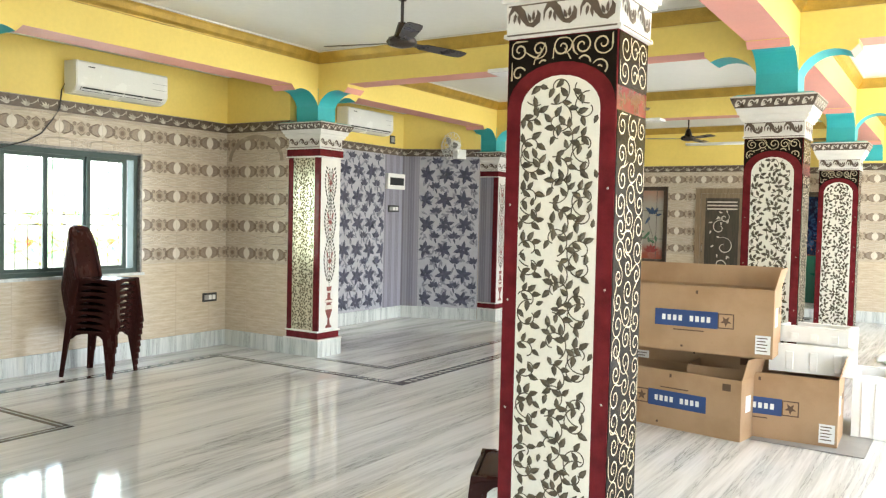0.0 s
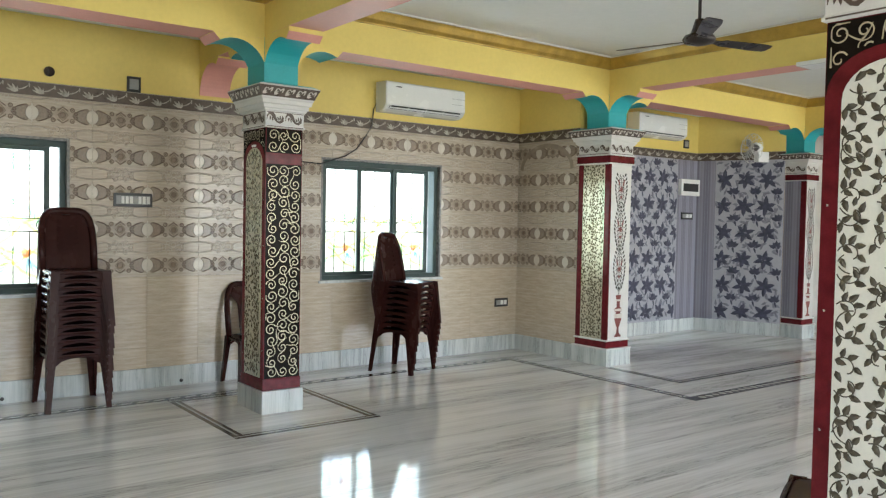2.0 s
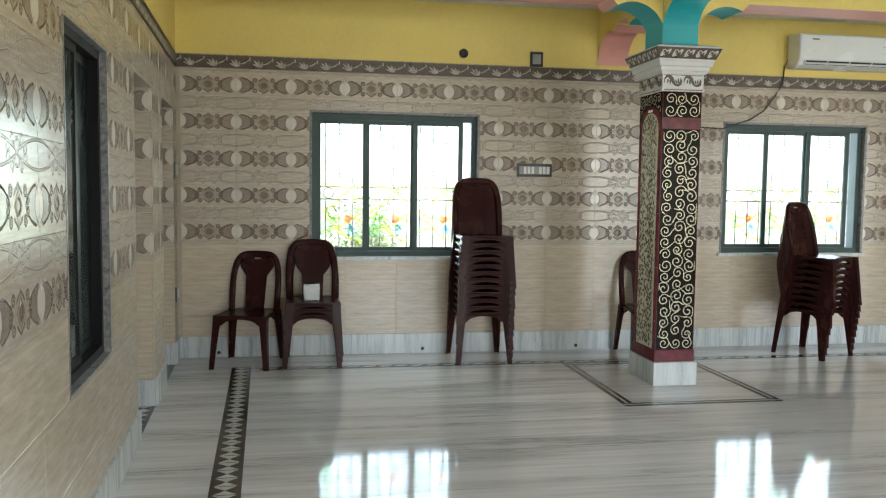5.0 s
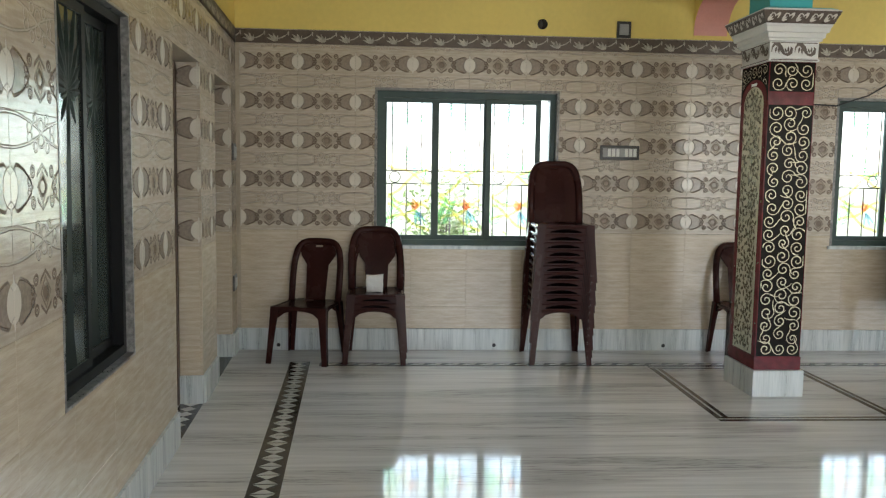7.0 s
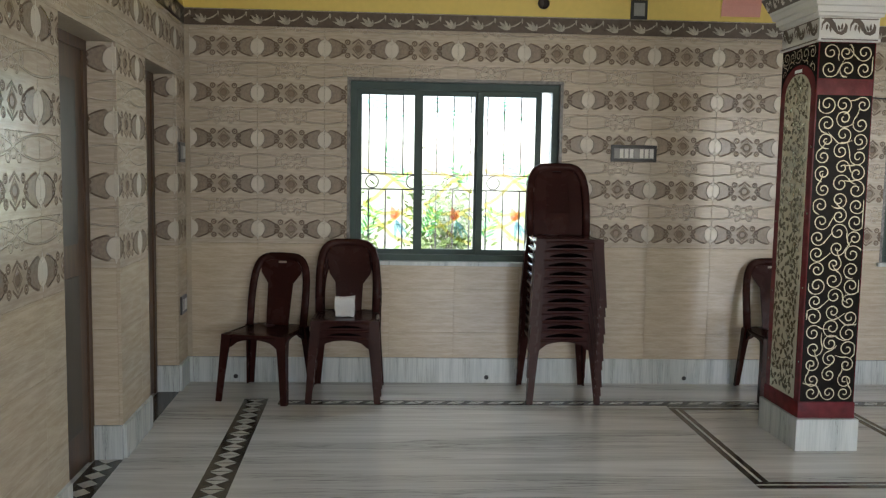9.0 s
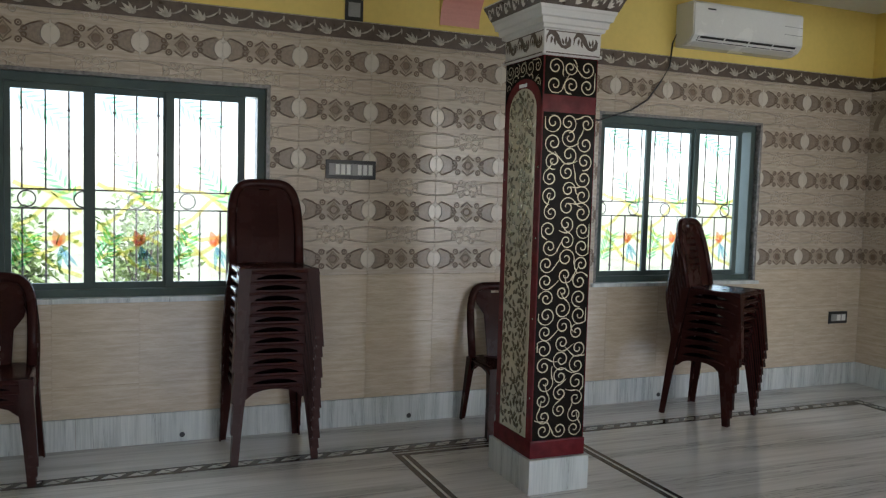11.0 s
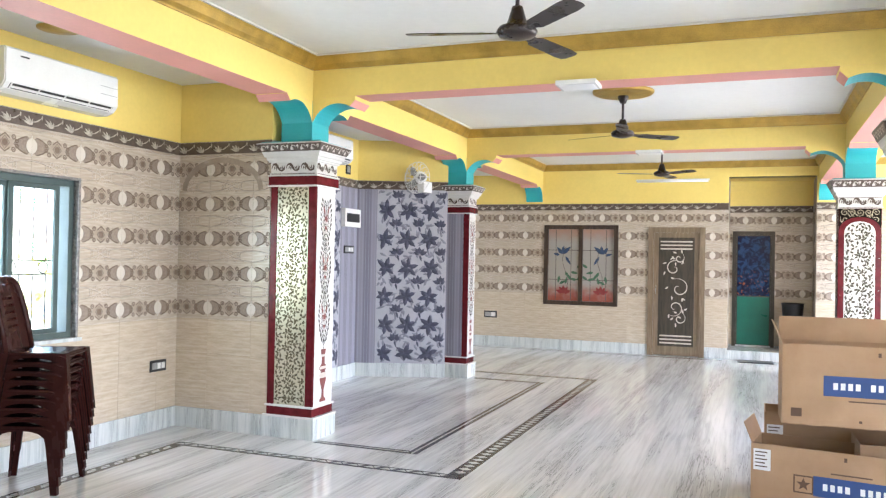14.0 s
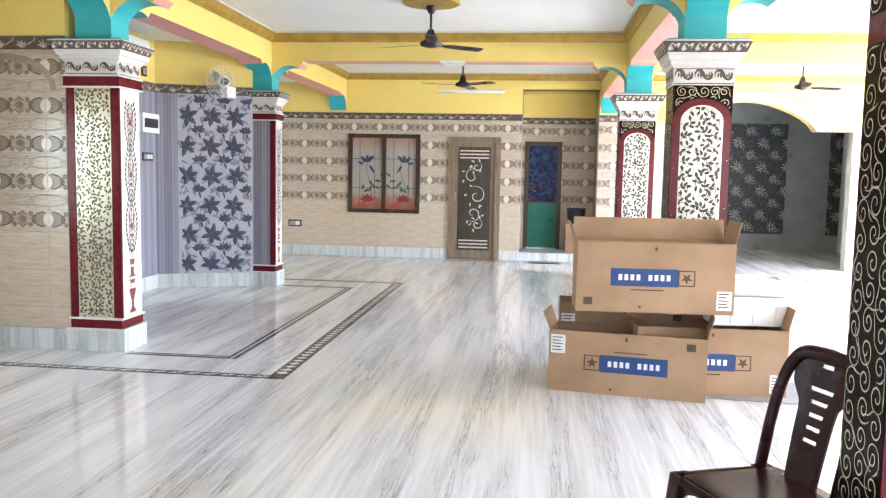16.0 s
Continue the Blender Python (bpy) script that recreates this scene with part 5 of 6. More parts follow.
def carton(label, x0, y0, angle, w, d, h, z=0.0, flip=False, flaps=("left", "right", "back", "front"), stickers="left"):
    """An open corrugated carton; local x along its printed front, which faces -y."""
    root = thing("cardboard_box", label, "box", pose(x0, y0, z, 0, 0, angle), "cartons")
    t = 0.006
    part("body", open_box(w, d, h, t), M_BOX, root)
    for f in flaps:
        if f == "left":
            part("flap", box(0, t, 0, d - 0.02, 0, 0.13), M_BOX, root, at=pose(0, 0.01, h, 0, -22, 0))
        elif f == "right":
            part("flap", box(-t, 0, 0, d - 0.02, 0, 0.15), M_BOX, root, at=pose(w, 0.01, h, 0, 14, 0))
        elif f == "back":
            part("flap", box(0, w, 0, t, 0, 0.15), M_BOX, root, at=pose(0, d - t, h, -16, 0, 0))
        elif f == "front":
            part("flap", box(0, w, 0, t, -0.11, 0), M_BOX, root, at=pose(0, t, h, 155, 0, 0))
    s = -1 if flip else 1
    mid = h * 0.5
    cx = w * (0.53 if not flip else 0.45)
    def spot(a, b, hw, hh):
        return (cx + s * a - hw, cx + s * a + hw, -0.0015, -0.0003, mid + s * b - hh, mid + s * b + hh)
    label_ = part("print_panel", boxes(spot(0.02, 0, 0.225, 0.06)), M_BLUE, root, "blue printed panel")
    for k in range(9):
        if k == 4:
            continue
        a = -0.14 + 0.04 * k
        part("print_bar", box(*[v if i not in (2, 3) else v - 0.0015 for i, v in enumerate(spot(a, 0, 0.0125, 0.02))]), M_PAPER, label_)
    e = -0.26
    frame_ = boxes(spot(e, 0.05, 0.055, 0.004), spot(e, -0.05, 0.055, 0.004), spot(e - 0.052, 0, 0.004, 0.054), spot(e + 0.052, 0, 0.004, 0.054))
    star = bmesh.new()
    ring = [(cx + s * e + (0.04 if k % 2 == 0 else 0.017) * math.sin(0.6283 * k), mid + s * (0.04 if k % 2 == 0 else 0.017) * math.cos(0.6283 * k)) for k in range(10)]
    prism(ring, -0.0012, "y", star, start=-0.0003)
    part("print_frame", frame_, M_BROWNPRINT, root)
    part("print_star", star, M_BROWNPRINT, root, "dark printed star")
    rows = [spot(0.0, 0.085, 0.11, 0.004), (w * 0.9 - 0.03 if not flip else 0.05, w * 0.9 + 0.03 if not flip else 0.11, -0.0015, -0.0003, h * (0.8 if not flip else 0.1), h * (0.8 if not flip else 0.1) + 0.05)]
    for row in rows:
        part("print_mark", box(*row), M_BROWNPRINT, root)
    # no holes are cut: dark patches stand for the shade in the hand slots
    part("hand_slot", box(w * 0.5 - 0.008, w * 0.5 + 0.008, -0.001, -0.0002, h * 0.88, h * 0.88 + 0.025), M_BROWNPRINT, root)
    part("hand_slot", box(w * 0.4, w * 0.4 + 0.016, -0.001, -0.0002, 0.03, 0.045), M_BROWNPRINT, root)
    a0 = 0.015 if stickers == "left" else w - 0.115
    zz = h * 0.62 if stickers == "left" else 0.03
    paper = part("paper_label", box(a0, a0 + 0.1, -0.0016, -0.0003, zz, zz + 0.13), M_PAPER, root, "white paper label")
    part("label_lines", boxes(*[(a0 + 0.01, a0 + 0.08 - 0.012 * (k % 2), -0.0026, -0.0016, zz + 0.02 + 0.022 * k, zz + 0.027 + 0.022 * k) for k in range(5)]), M_BROWNPRINT, paper)
    side = part("side_label", boxes((w + 0.0003, w + 0.0015, 0.08, 0.17, h * 0.45, h * 0.72)), M_PAPER, root)
    # dark patch coloured like the shaded inside of a side hole
    part("side_hole", boxes((w + 0.0003, w + 0.001, d * 0.62, d * 0.85, h * 0.62, h * 0.72)), M_BROWNPRINT, root)
    return root


carton("open brown cardboard carton with blue printed panel on the floor", -2.03, 6.11, -9.5, 1.06, 0.36, 0.43, flaps=("left", "right"))
carton("open brown cardboard carton with upside-down blue print", -1.42, 6.14, 1.5, 1.02, 0.42, 0.47, flip=True, flaps=("back", "right"), stickers="right")
carton("open brown carton with upside-down blue print atop other cartons", -1.86, 6.0, 2.0, 1.05, 0.34, 0.48, z=0.585, flip=True, flaps=("left", "right", "back"), stickers="right")
carton("plain brown cardboard carton on the floor behind the others", -1.95, 6.52, 0.0, 0.95, 0.34, 0.56, flaps=())


def foam_tray(label, x, y, z, angle, w, d, h):
    root = thing("foam_tray", label, "packing foam", pose(x, y, z, 0, 0, angle), "packing foam")
    t = 0.035
    part("body", open_box(w, d, h, t), M_FOAM, root)
    for k in range(3):
        part("rib", box(w * (0.2 + 0.28 * k), w * (0.2 + 0.28 * k) + 0.05, -0.012, -0.0005, 0.02, h - 0.05, 0.004), M_FOAM, root)
    return root


foam_tray("white polystyrene packing tray on the cartons", -0.88, 6.3, 0.47, 4, 0.56, 0.36, 0.2)
foam_tray("white polystyrene packing tray stacked on another", -0.85, 6.42, 0.672, -6, 0.48, 0.3, 0.12)
foam_tray("white polystyrene packing tray on the floor beside cartons", -0.36, 6.6, 0.0, 3, 0.3, 0.5, 0.45)
sheet = bmesh.new()
prism([(-0.95, 6.06), (-0.22, 6.02), (-0.2, 7.2), (-0.9, 7.22)], 0.004, "z", sheet, start=0.003)
tagged(part("plastic_sheet", sheet, M_GREYPLASTIC, None), "grey packing sheet under the cartons", "sheet")
for k in range(4):
    pts = [(-0.62 + 0.02 * k + 0.3 * i / 8, 10.25 + 0.13 * k + 0.04 * math.sin(0.8 * i + k), 0.05 + 0.015 * math.sin(i)) for i in range(9)]
    tagged(part("rolled_cloth", tube([(x + 0.15, y, z) for x, y, z in pts], [0.035, 0.045, 0.05, 0.05, 0.048, 0.05, 0.05, 0.045, 0.035], 10), M_PAPER, None, smooth=True), "loose roll of pale cloth on the floor", "cloth", "cloth rolls")


# ---- air conditioners, fans, switches ----
def air_conditioner(label, x, y, z, angle):
    root = thing("air_conditioner", label, "air conditioner", pose(x, y, z, 0, 0, angle), "air conditioners")
    w = 1.02
    sect = [(0.0, 0.0), (-0.1, 0.0), (-0.165, 0.022), (-0.2, 0.062), (-0.205, 0.075), (-0.2, 0.285), (-0.185, 0.3), (0.0, 0.305)]
    bm = bmesh.new()
    a = [bm.verts.new((0, p, q)) for p, q in sect]
    b = [bm.verts.new((w, p, q)) for p, q in sect]
    bm.faces.new(a)
    bm.faces.new(b[::-1])
    for i in range(len(sect)):
        j = (i + 1) % len(sect)
        bm.faces.new((a[j], a[i], b[i], b[j]))
    bmesh.ops.recalc_face_normals(bm, faces=bm.faces[:])
    bmesh.ops.bevel(bm, geom=[e for e in bm.edges if abs(e.verts[0].co.x - e.verts[1].co.x) < 0.001], offset=0.008, segments=2, affect="EDGES")
    part("body", bm, M_PLASTIC, root)
    tilt = math.degrees(math.atan2(0.04, 0.035)) - 90
    slot = part("outlet_slot", box(0.05, w - 0.05, -0.0015, 0.001, -0.02, 0.022), M_BLACKPLASTIC, root, "dark outlet slot", at=pose(0, -0.1835, 0.041, -tilt))
    for k in range(5):
        u = 0.06 + (w - 0.12) * k / 4
        part("vane", box(u - 0.006, u + 0.006, -0.004, -0.0016, -0.02, 0.022), M_PLASTIC, slot)
    part("louvre", box(0.06, w - 0.06, -0.006, -0.0022, -0.012, 0.006, 0.001), M_PLASTIC, slot, "white louvre")
    part("seam", boxes((w * 0.82, w - 0.015, -0.2045, -0.2015, 0.2, 0.203), (w * 0.82, w - 0.015, -0.206, -0.2025, 0.14, 0.143)), M_GREYPLASTIC, root)
    part("badge", boxes((0.12, 0.19, -0.2035, -0.2005, 0.245, 0.255)), M_BLACKPLASTIC, root)
    return root


air_conditioner("white split air conditioner high on the yellow wall", XW + 0.004, 4.61, 2.595, 90)
air_conditioner("white split air conditioner above the wallpaper", -6.83, 8.5, 2.66, 90)
tagged(part("cable", tube([(XW + 0.02, 4.62, 2.7), (XW + 0.02, 4.58, 2.62), (XW + 0.025, 4.56, 2.45), (XW + 0.025, 4.49, 2.34), (XW + 0.025, 4.38, 2.2), (XW + 0.02, 4.25, 2.12), (XW + 0.02, 3.98, 2.03), (XW + 0.02, 3.5, 2.05)], 0.006, 6), M_BLACKPLASTIC, None, smooth=True), "black cable from the air conditioner down the wall", "cable")


def ceiling_fan(x, y, turn):
    root = thing("ceiling_fan", "dark brown three-blade ceiling fan", "fan", pose(x, y, 0), "ceiling fans")
    part("rose", lathe([(0.30, CEIL - 0.001), (0.295, CEIL - 0.022), (0.27, CEIL - 0.034), (0.2, CEIL - 0.028), (0.12, CEIL - 0.045), (0.05, CEIL - 0.048)], 32), M_GOLD, root, "gilded ceiling rose", smooth=True)
    part("canopy", lathe([(0.05, CEIL - 0.04), (0.055, CEIL - 0.06), (0.028, CEIL - 0.12)], 20), M_FAN, root, smooth=True)
    part("rod", lathe([(0.012, CEIL - 0.115), (0.012, 2.86)], 12), M_FAN, root)
    part("motor", lathe([(0.03, 2.94), (0.035, 2.92), (0.05, 2.87), (0.06, 2.84), (0.1, 2.825), (0.115, 2.80), (0.1, 2.775), (0.04, 2.76), (0.01, 2.755)], 28), M_FAN, root, smooth=True)
    for k in range(3):
        bm = bmesh.new()
        rows = []
        for r, c in ((0.1, 0.028), (0.17, 0.03), (0.2, 0.05), (0.35, 0.055), (0.53, 0.06), (0.605, 0.052), (0.62, 0.03)):
            rows.append([bm.verts.new((r, s * c, 2.795 - s * c * 0.18 + o)) for s, o in ((-1, 0), (1, 0), (1, -0.004), (-1, -0.004))])
        for a, b in zip(rows, rows[1:]):
            for i in range(4):
                bm.faces.new((a[i], a[(i + 1) % 4], b[(i + 1) % 4], b[i]))
        bm.faces.new(rows[0])
        bm.faces.new(rows[-1][::-1])
        bmesh.ops.recalc_face_normals(bm, faces=bm.faces[:])
        part("blade", bm, M_FAN, root, at=pose(0, 0, 0, 0, 0, turn + 120 * k))
    return root


ceiling_fan(-3.27, 5.0, 74)
ceiling_fan(-3.26, 8.75, 38)
ceiling_fan(-3.28, 12.5, 80)
ceiling_fan(1.5, 12.5, 20)
tagged(part("ceiling_rose", lathe([(0.14, 3.049), (0.14, 3.04), (0.05, 3.03)], 24), M_GOLD, None, at=pose(-6.45, 4.85, 0), smooth=True), "round gilded ceiling rose in the side bay", "ceiling rose")
lamp = thing("panel_light", "unlit white rectangular light under the cross beam", "light", pose(-3.27, 6.72, CROSS_SOFFIT), "panel lights")
part("housing", box(-0.15, 0.15, -0.17, 0.07, -0.035, -0.0005, 0.004), M_PLASTIC, lamp)
part("diffuser", box(-0.13, 0.13, -0.15, 0.05, -0.038, -0.0355), M_FOAM, lamp)
lamp2 = copy_thing(lamp, pose(-3.22, 10.63, CROSS_SOFFIT))
for x0 in (-3.92, 0.6):
    tl = thing("tube_light", "unlit white fluorescent tube on the yellow wall", "light", pose(x0, YF, 2.89), "tube lights")
    part("batten", box(0, 1.18, -0.03, -0.001, 0.012, 0.04, 0.003), M_PLASTIC, tl)
    part("tube", tube([(0.02, -0.03, 0.0), (1.16, -0.03, 0.0)], 0.013, 10), M_FOAM, tl, smooth=True)


def switch_board(label, x, y, z, angle, w, h, n, frame_mat=None):
    root = thing("switch_board", label, "switch", pose(x, y, z, 0, 0, angle), "switch boards")
    part("plate", box(-w / 2, w / 2, -0.012, -0.0005, -h / 2, h / 2, 0.003), frame_mat or M_BLACKPLASTIC, root)
    part("face", box(-w / 2 + 0.02, w / 2 - 0.02, -0.015, -0.0125, -h / 2 + 0.022, h / 2 - 0.022), M_GREYPLASTIC, root)
    for k in range(n):
        u = -w / 2 + 0.02 + (w - 0.04) * (k + 0.5) / n
        part("rocker", box(u - 0.35 * (w - 0.04) / n, u + 0.35 * (w - 0.04) / n, -0.019, -0.0155, -h / 2 + 0.026, h / 2 - 0.026, 0.001), M_PLASTIC if k % 4 else M_GREYPLASTIC, root)
    return root


switch_board("black-framed board of white switches on the tiles", XW, 2.2, 1.62, 90, 0.32, 0.115, 8)
switch_board("small square white socket above the tile border", XW, 2.2, 2.594, 90, 0.115, 0.13, 1)
switch_board("black-framed white sockets low on the tiles", XW, 6.385, 0.56, 90, 0.2, 0.1, 3)
switch_board("black-framed white sockets on the pale tiles", -6.45, YF, 0.56, 0, 0.24, 0.12, 2)
sp = math.sin(radians(3.05))
for zz, hh in ((1.57, 0.13), (0.56, 0.12)):
    switch_board("black-framed white switches beside the doorway", -6.72, YS0 + 0.14 * sp, zz, SA, 0.16, hh, 2)
hole = tagged(part("pipe_cap", lathe([(0.04, 0.0), (0.04, 0.01), (0.028, 0.02), (0.0281, 0.008), (0.005, 0.008)], 20), M_FAN, None, at=pose(XW, 1.545, 2.62, 0, 90, 0)), "dark round pipe cap on the yellow wall", "pipe cap")
for yy in (1.21, -0.53, 2.62, 4.6):
    tagged(part("skirting_hole", lathe([(0.016, 0.0), (0.014, 0.006), (0.004, 0.007)], 14), M_BLACKPLASTIC, None, at=pose(XW + 0.016, yy, 0.04, 0, 90, 0)), "small dark pipe end in the marble skirting", "pipe end", "pipe ends")
bag = bmesh.new()
bmesh.ops.create_cube(bag, size=0.12)
bmesh.ops.subdivide_edges(bag, edges=bag.edges[:], cuts=5, use_grid_fill=True)
for v in bag.verts:
    v.co = Vector((v.co.x * 0.7 + v.co.z * 0.2, v.co.y * 1.0, v.co.z * 1.05)) * (1 + 0.2 * noise.noise(v.co * 26)) + Vector((0, 0, 0.062))
tagged(part("paper_packet", bag, M_PAPER, None, at=pose(-6.52, 0.24, 0.525)), "crumpled white packet lying on a chair seat", "packet")


def meter_box(label, u, z, w, h):
    root = thing("meter_box", label, "meter box", pose(-6.838, u, z, 0, 0, 90), "meter boxes")
    part("case", box(-w / 2, w / 2, -0.06, -0.0005, -h / 2, h / 2, 0.005), M_PLASTIC, root)
    part("window", box(-w / 2 + 0.04, w / 2 - 0.04, -0.064, -0.0605, -h / 2 + 0.06, h / 2 - 0.06), M_BLACKPLASTIC, root)
    return root


meter_box("white distribution box with a dark window on striped wallpaper", 9.84, 2.03, 0.42, 0.23)
switch_board("dark switch plate on striped wallpaper", -6.838, 9.84, 1.63, 90, 0.26, 0.1, 3)
switch_board("small dark socket plate above the wallpaper", -6.838, 9.78, 2.64, 90, 0.12, 0.12, 1)

wf = thing("wall_fan", "white wall fan wrapped in clear plastic", "fan", pose(-6.0, 10.36, 2.5, 0, 0, -15), "")
part("mount", box(-0.05, 0.05, -0.12, 0.06, -0.12, 0.02, 0.01), M_PLASTIC, wf)
part("motor", lathe([(0.02, -0.08), (0.07, -0.06), (0.08, 0.0), (0.06, 0.06), (0.02, 0.08)], 20), M_PLASTIC, wf, smooth=True, at=pose(0, -0.14, 0.07, 90))
cage = bmesh.new()
for k in range(18):
    a = 6.2832 * k / 18
    tube([(r * math.cos(a), y, r * math.sin(a)) for r, y in ((0.03, -0.30), (0.12, -0.285), (0.18, -0.24), (0.2, -0.2), (0.18, -0.17), (0.06, -0.16))], 0.003, 5, cage)
for r, y in ((0.2, -0.2), (0.12, -0.285)):
    tube([(r * math.cos(6.2832 * k / 24), y, r * math.sin(6.2832 * k / 24)) for k in range(25)], 0.004, 5, cage)
part("cage", cage, M_PLASTIC, wf, at=pose(0, 0, 0.06))
for k in range(3):
    bm = bmesh.new()
    leaf(bm, 0.02, 0, 0.0, 0.15, 0.11, 0)
    part("blade", bm, M_GREYPLASTIC, wf, at=pose(0, -0.22, 0.06, 0, 120 * k, 0))


# ---- far wall: window, doors, niche ----
fw = thing("window_3", "two-leaf walnut window with painted birds and flowers", "window", pose(XW + F_WIN[0], YF, F_WIN[2]), kind="structure")
w, h = F_WIN[1] - F_WIN[0], F_WIN[3] - F_WIN[2]
part("window_frame", boxes((0, 0.07, -0.03, 0.06, 0, h), (w - 0.07, w, -0.03, 0.06, 0, h), (0.07, w - 0.07, -0.03, 0.06, 0, 0.07), (0.07, w - 0.07, -0.03, 0.06, h - 0.07, h), (w / 2 - 0.035, w / 2 + 0.035, -0.02, 0.05, 0.07, h - 0.07)), M_PICFRAME, fw, "dark walnut frame")
for k in range(2):
    u0, u1 = (0.0705, w / 2 - 0.0355) if k == 0 else (w / 2 + 0.0355, w - 0.0705)
    p = part("pane", box(0, u1 - u0, 0.01, 0.018, 0.0705, h - 0.0705), M_PANE, fw, "painted glass pane", at=pose(u0, 0, 0))
    pw = u1 - u0
    for nm, mat, items in (("painted_leaves", M_GREENPRINT, [(0.2 + 0.1 * (m % 5), 0.36 + 0.07 * (m // 2), 0.5 + 0.8 * m, 0.13, 0.05) for m in range(9)]),
                           ("painted_flower", M_REDPRINT, [(0.27, 0.2, 0.35 + 0.6 * m, 0.14, 0.07) for m in range(5)]),
                           ("painted_bird", M_BLUEPRINT, [(0.24, 0.88, 2.2, 0.15, 0.07), (0.24, 0.88, 0.7, 0.2, 0.08), (0.24, 0.9, 1.3, 0.13, 0.06), (0.3, 0.84, -1.0, 0.18, 0.05), (0.2, 0.86, 2.9, 0.12, 0.05)])):
        bm = bmesh.new()
        for a, b, turn, ln, wd in items:
            leaf(bm, (a if k == 0 else pw - a + 0.05), b, turn if k == 0 else math.pi - turn, ln, wd, 0.0)
        part(nm, bm, mat, p, at=pose(0, 0.009, 0))
    bm = bmesh.new()
    for a in (0.25, 0.75):
        ribbon(bm, [(pw * a, 0.08), (pw * a, h - 0.08)], 0.01, 0)
    for b in (0.45, 0.98):
        ribbon(bm, [(0.0, h * b * 0.7), (pw, h * b * 0.7)], 0.01, 0)
    ribbon(bm, [(0.3 + 0.05 * math.sin(i * 0.8), 0.2 + 0.1 * i) for i in range(9)], 0.008, 0.001)
    part("grille", bm, M_IRON, p, at=pose(0, 0.0075, 0))
# dark sheet behind the panes; its colour stands for the shade inside
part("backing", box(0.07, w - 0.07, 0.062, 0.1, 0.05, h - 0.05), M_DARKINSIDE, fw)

fd = thing("door_1", "closed dark carved door with pale scrolls in olive frame", "door", pose(XW + F_DOOR[0], YF, 0), kind="structure")
w, h = F_DOOR[1], F_DOOR[3]
w = F_DOOR[1] - F_DOOR[0]
part("door_frame", boxes((0, 0.09, -0.03, 0.12, 0, h), (w - 0.09, w, -0.03, 0.12, 0, h), (0.09, w - 0.09, -0.03, 0.12, h - 0.09, h)), M_DOORFRAME, fd, "olive brown frame")
leaf_ = part("door_leaf", box(0.0905, w - 0.0905, 0.0, 0.045, 0.012, h - 0.0905, 0.003), M_DOORFRAME, fd)
part("panel", box(0.17, w - 0.17, -0.006, -0.0005, 0.16, h - 0.17, 0.002), M_DOORDARK, leaf_, "dark panel")
for zz in (0.2, 0.26, 0.32, h - 0.25, h - 0.31, h - 0.37):
    part("slat", box(0.2, w - 0.2, -0.012, -0.0065, zz, zz + 0.024, 0.002), M_ORNLIGHT, leaf_, "pale raised slat")
bm = bmesh.new()
for cx, cz, r, hand, st in ((0.42, 1.45, 0.15, 1, 0.5), (0.5, 1.12, 0.17, -1, 2.0), (0.44, 0.8, 0.15, 1, 4.0), (0.52, 0.62, 0.1, -1, 1.0), (0.5, 1.62, 0.09, -1, 1.0)):
    ribbon(bm, [(cx + r * (1 - 0.85 * k / 24) * math.cos(st + hand * 7 * k / 24), cz + r * (1 - 0.85 * k / 24) * math.sin(st + hand * 7 * k / 24)) for k in range(25)], [0.005 + 0.013 * math.sin(3.14 * k / 24) for k in range(25)], 0.0)
    for k in range(4):
        leaf(bm, cx + r * math.cos(st + k), cz + r * math.sin(st + k), st + k + 0.8, 0.07, 0.03, 0.0)
part("carved_scroll", bm, M_ORNLIGHT, leaf_, "pale carved scroll", at=pose(0, -0.0085, 0))
part("door_handle", tube([(0.13, -0.005, 1.02), (0.13, -0.045, 1.02), (0.13, -0.045, 1.16), (0.13, -0.005, 1.16)], 0.008, 8), M_CHROME, leaf_, "steel handle", smooth=True)

nc = thing("niche", "tiled niche with a raised step beside the door", "niche", pose(XW + NICHE[0], YF, 0), kind="structure")
w = NICHE[1] - NICHE[0]
part("side_wall", box(-0.12, -0.001, 0.251, 0.9, 0, CEIL), M_GROUT, nc)
part("side_wall", box(w + 0.001, w + 0.12, 0.251, 0.9, 0, CEIL), M_GROUT, nc)
part("soffit", box(0, w, 0.0, 0.799, NICHE[3], CEIL - 0.001), M_YELLOW, nc)
part("step", box(0.0, w, -0.02, 0.799, 0.0005, 0.15, 0.004), M_SKIRT, nc, "pale marble step")
tn = wall("wall_niche", "patterned tile wall inside the niche", XW + NICHE[0], YF + 0.8, 0, w, [(0.05, 0.72, 0.15, 2.1)], phase=-0.2, thick=0.12)
wr = wall("wall_niche_side", "patterned tile side of the niche", XW + NICHE[0] + w, YF + 0.798, -90, 0.54, [], phase=0.1, thick=0.0085)
nd = thing("door_2", "closed door with blue reef picture over green panel", "door", pose(XW + NICHE[0] + 0.05, YF + 0.8, 0.15), kind="structure")
part("door_frame", boxes((0, 0.06, -0.02, 0.1, 0, 1.95), (0.61, 0.67, -0.02, 0.1, 0, 1.95), (0.06, 0.61, -0.02, 0.1, 1.89, 1.95)), M_DOORDARK, nd)
lf = part("door_leaf", box(0.0605, 0.6095, 0.01, 0.04, 0.005, 1.8895), M_DOORDARK, nd)
part("picture", box(0.08, 0.59, 0.004, 0.0095, 0.86, 1.87), M_REEF, lf, "dark blue underwater reef print")
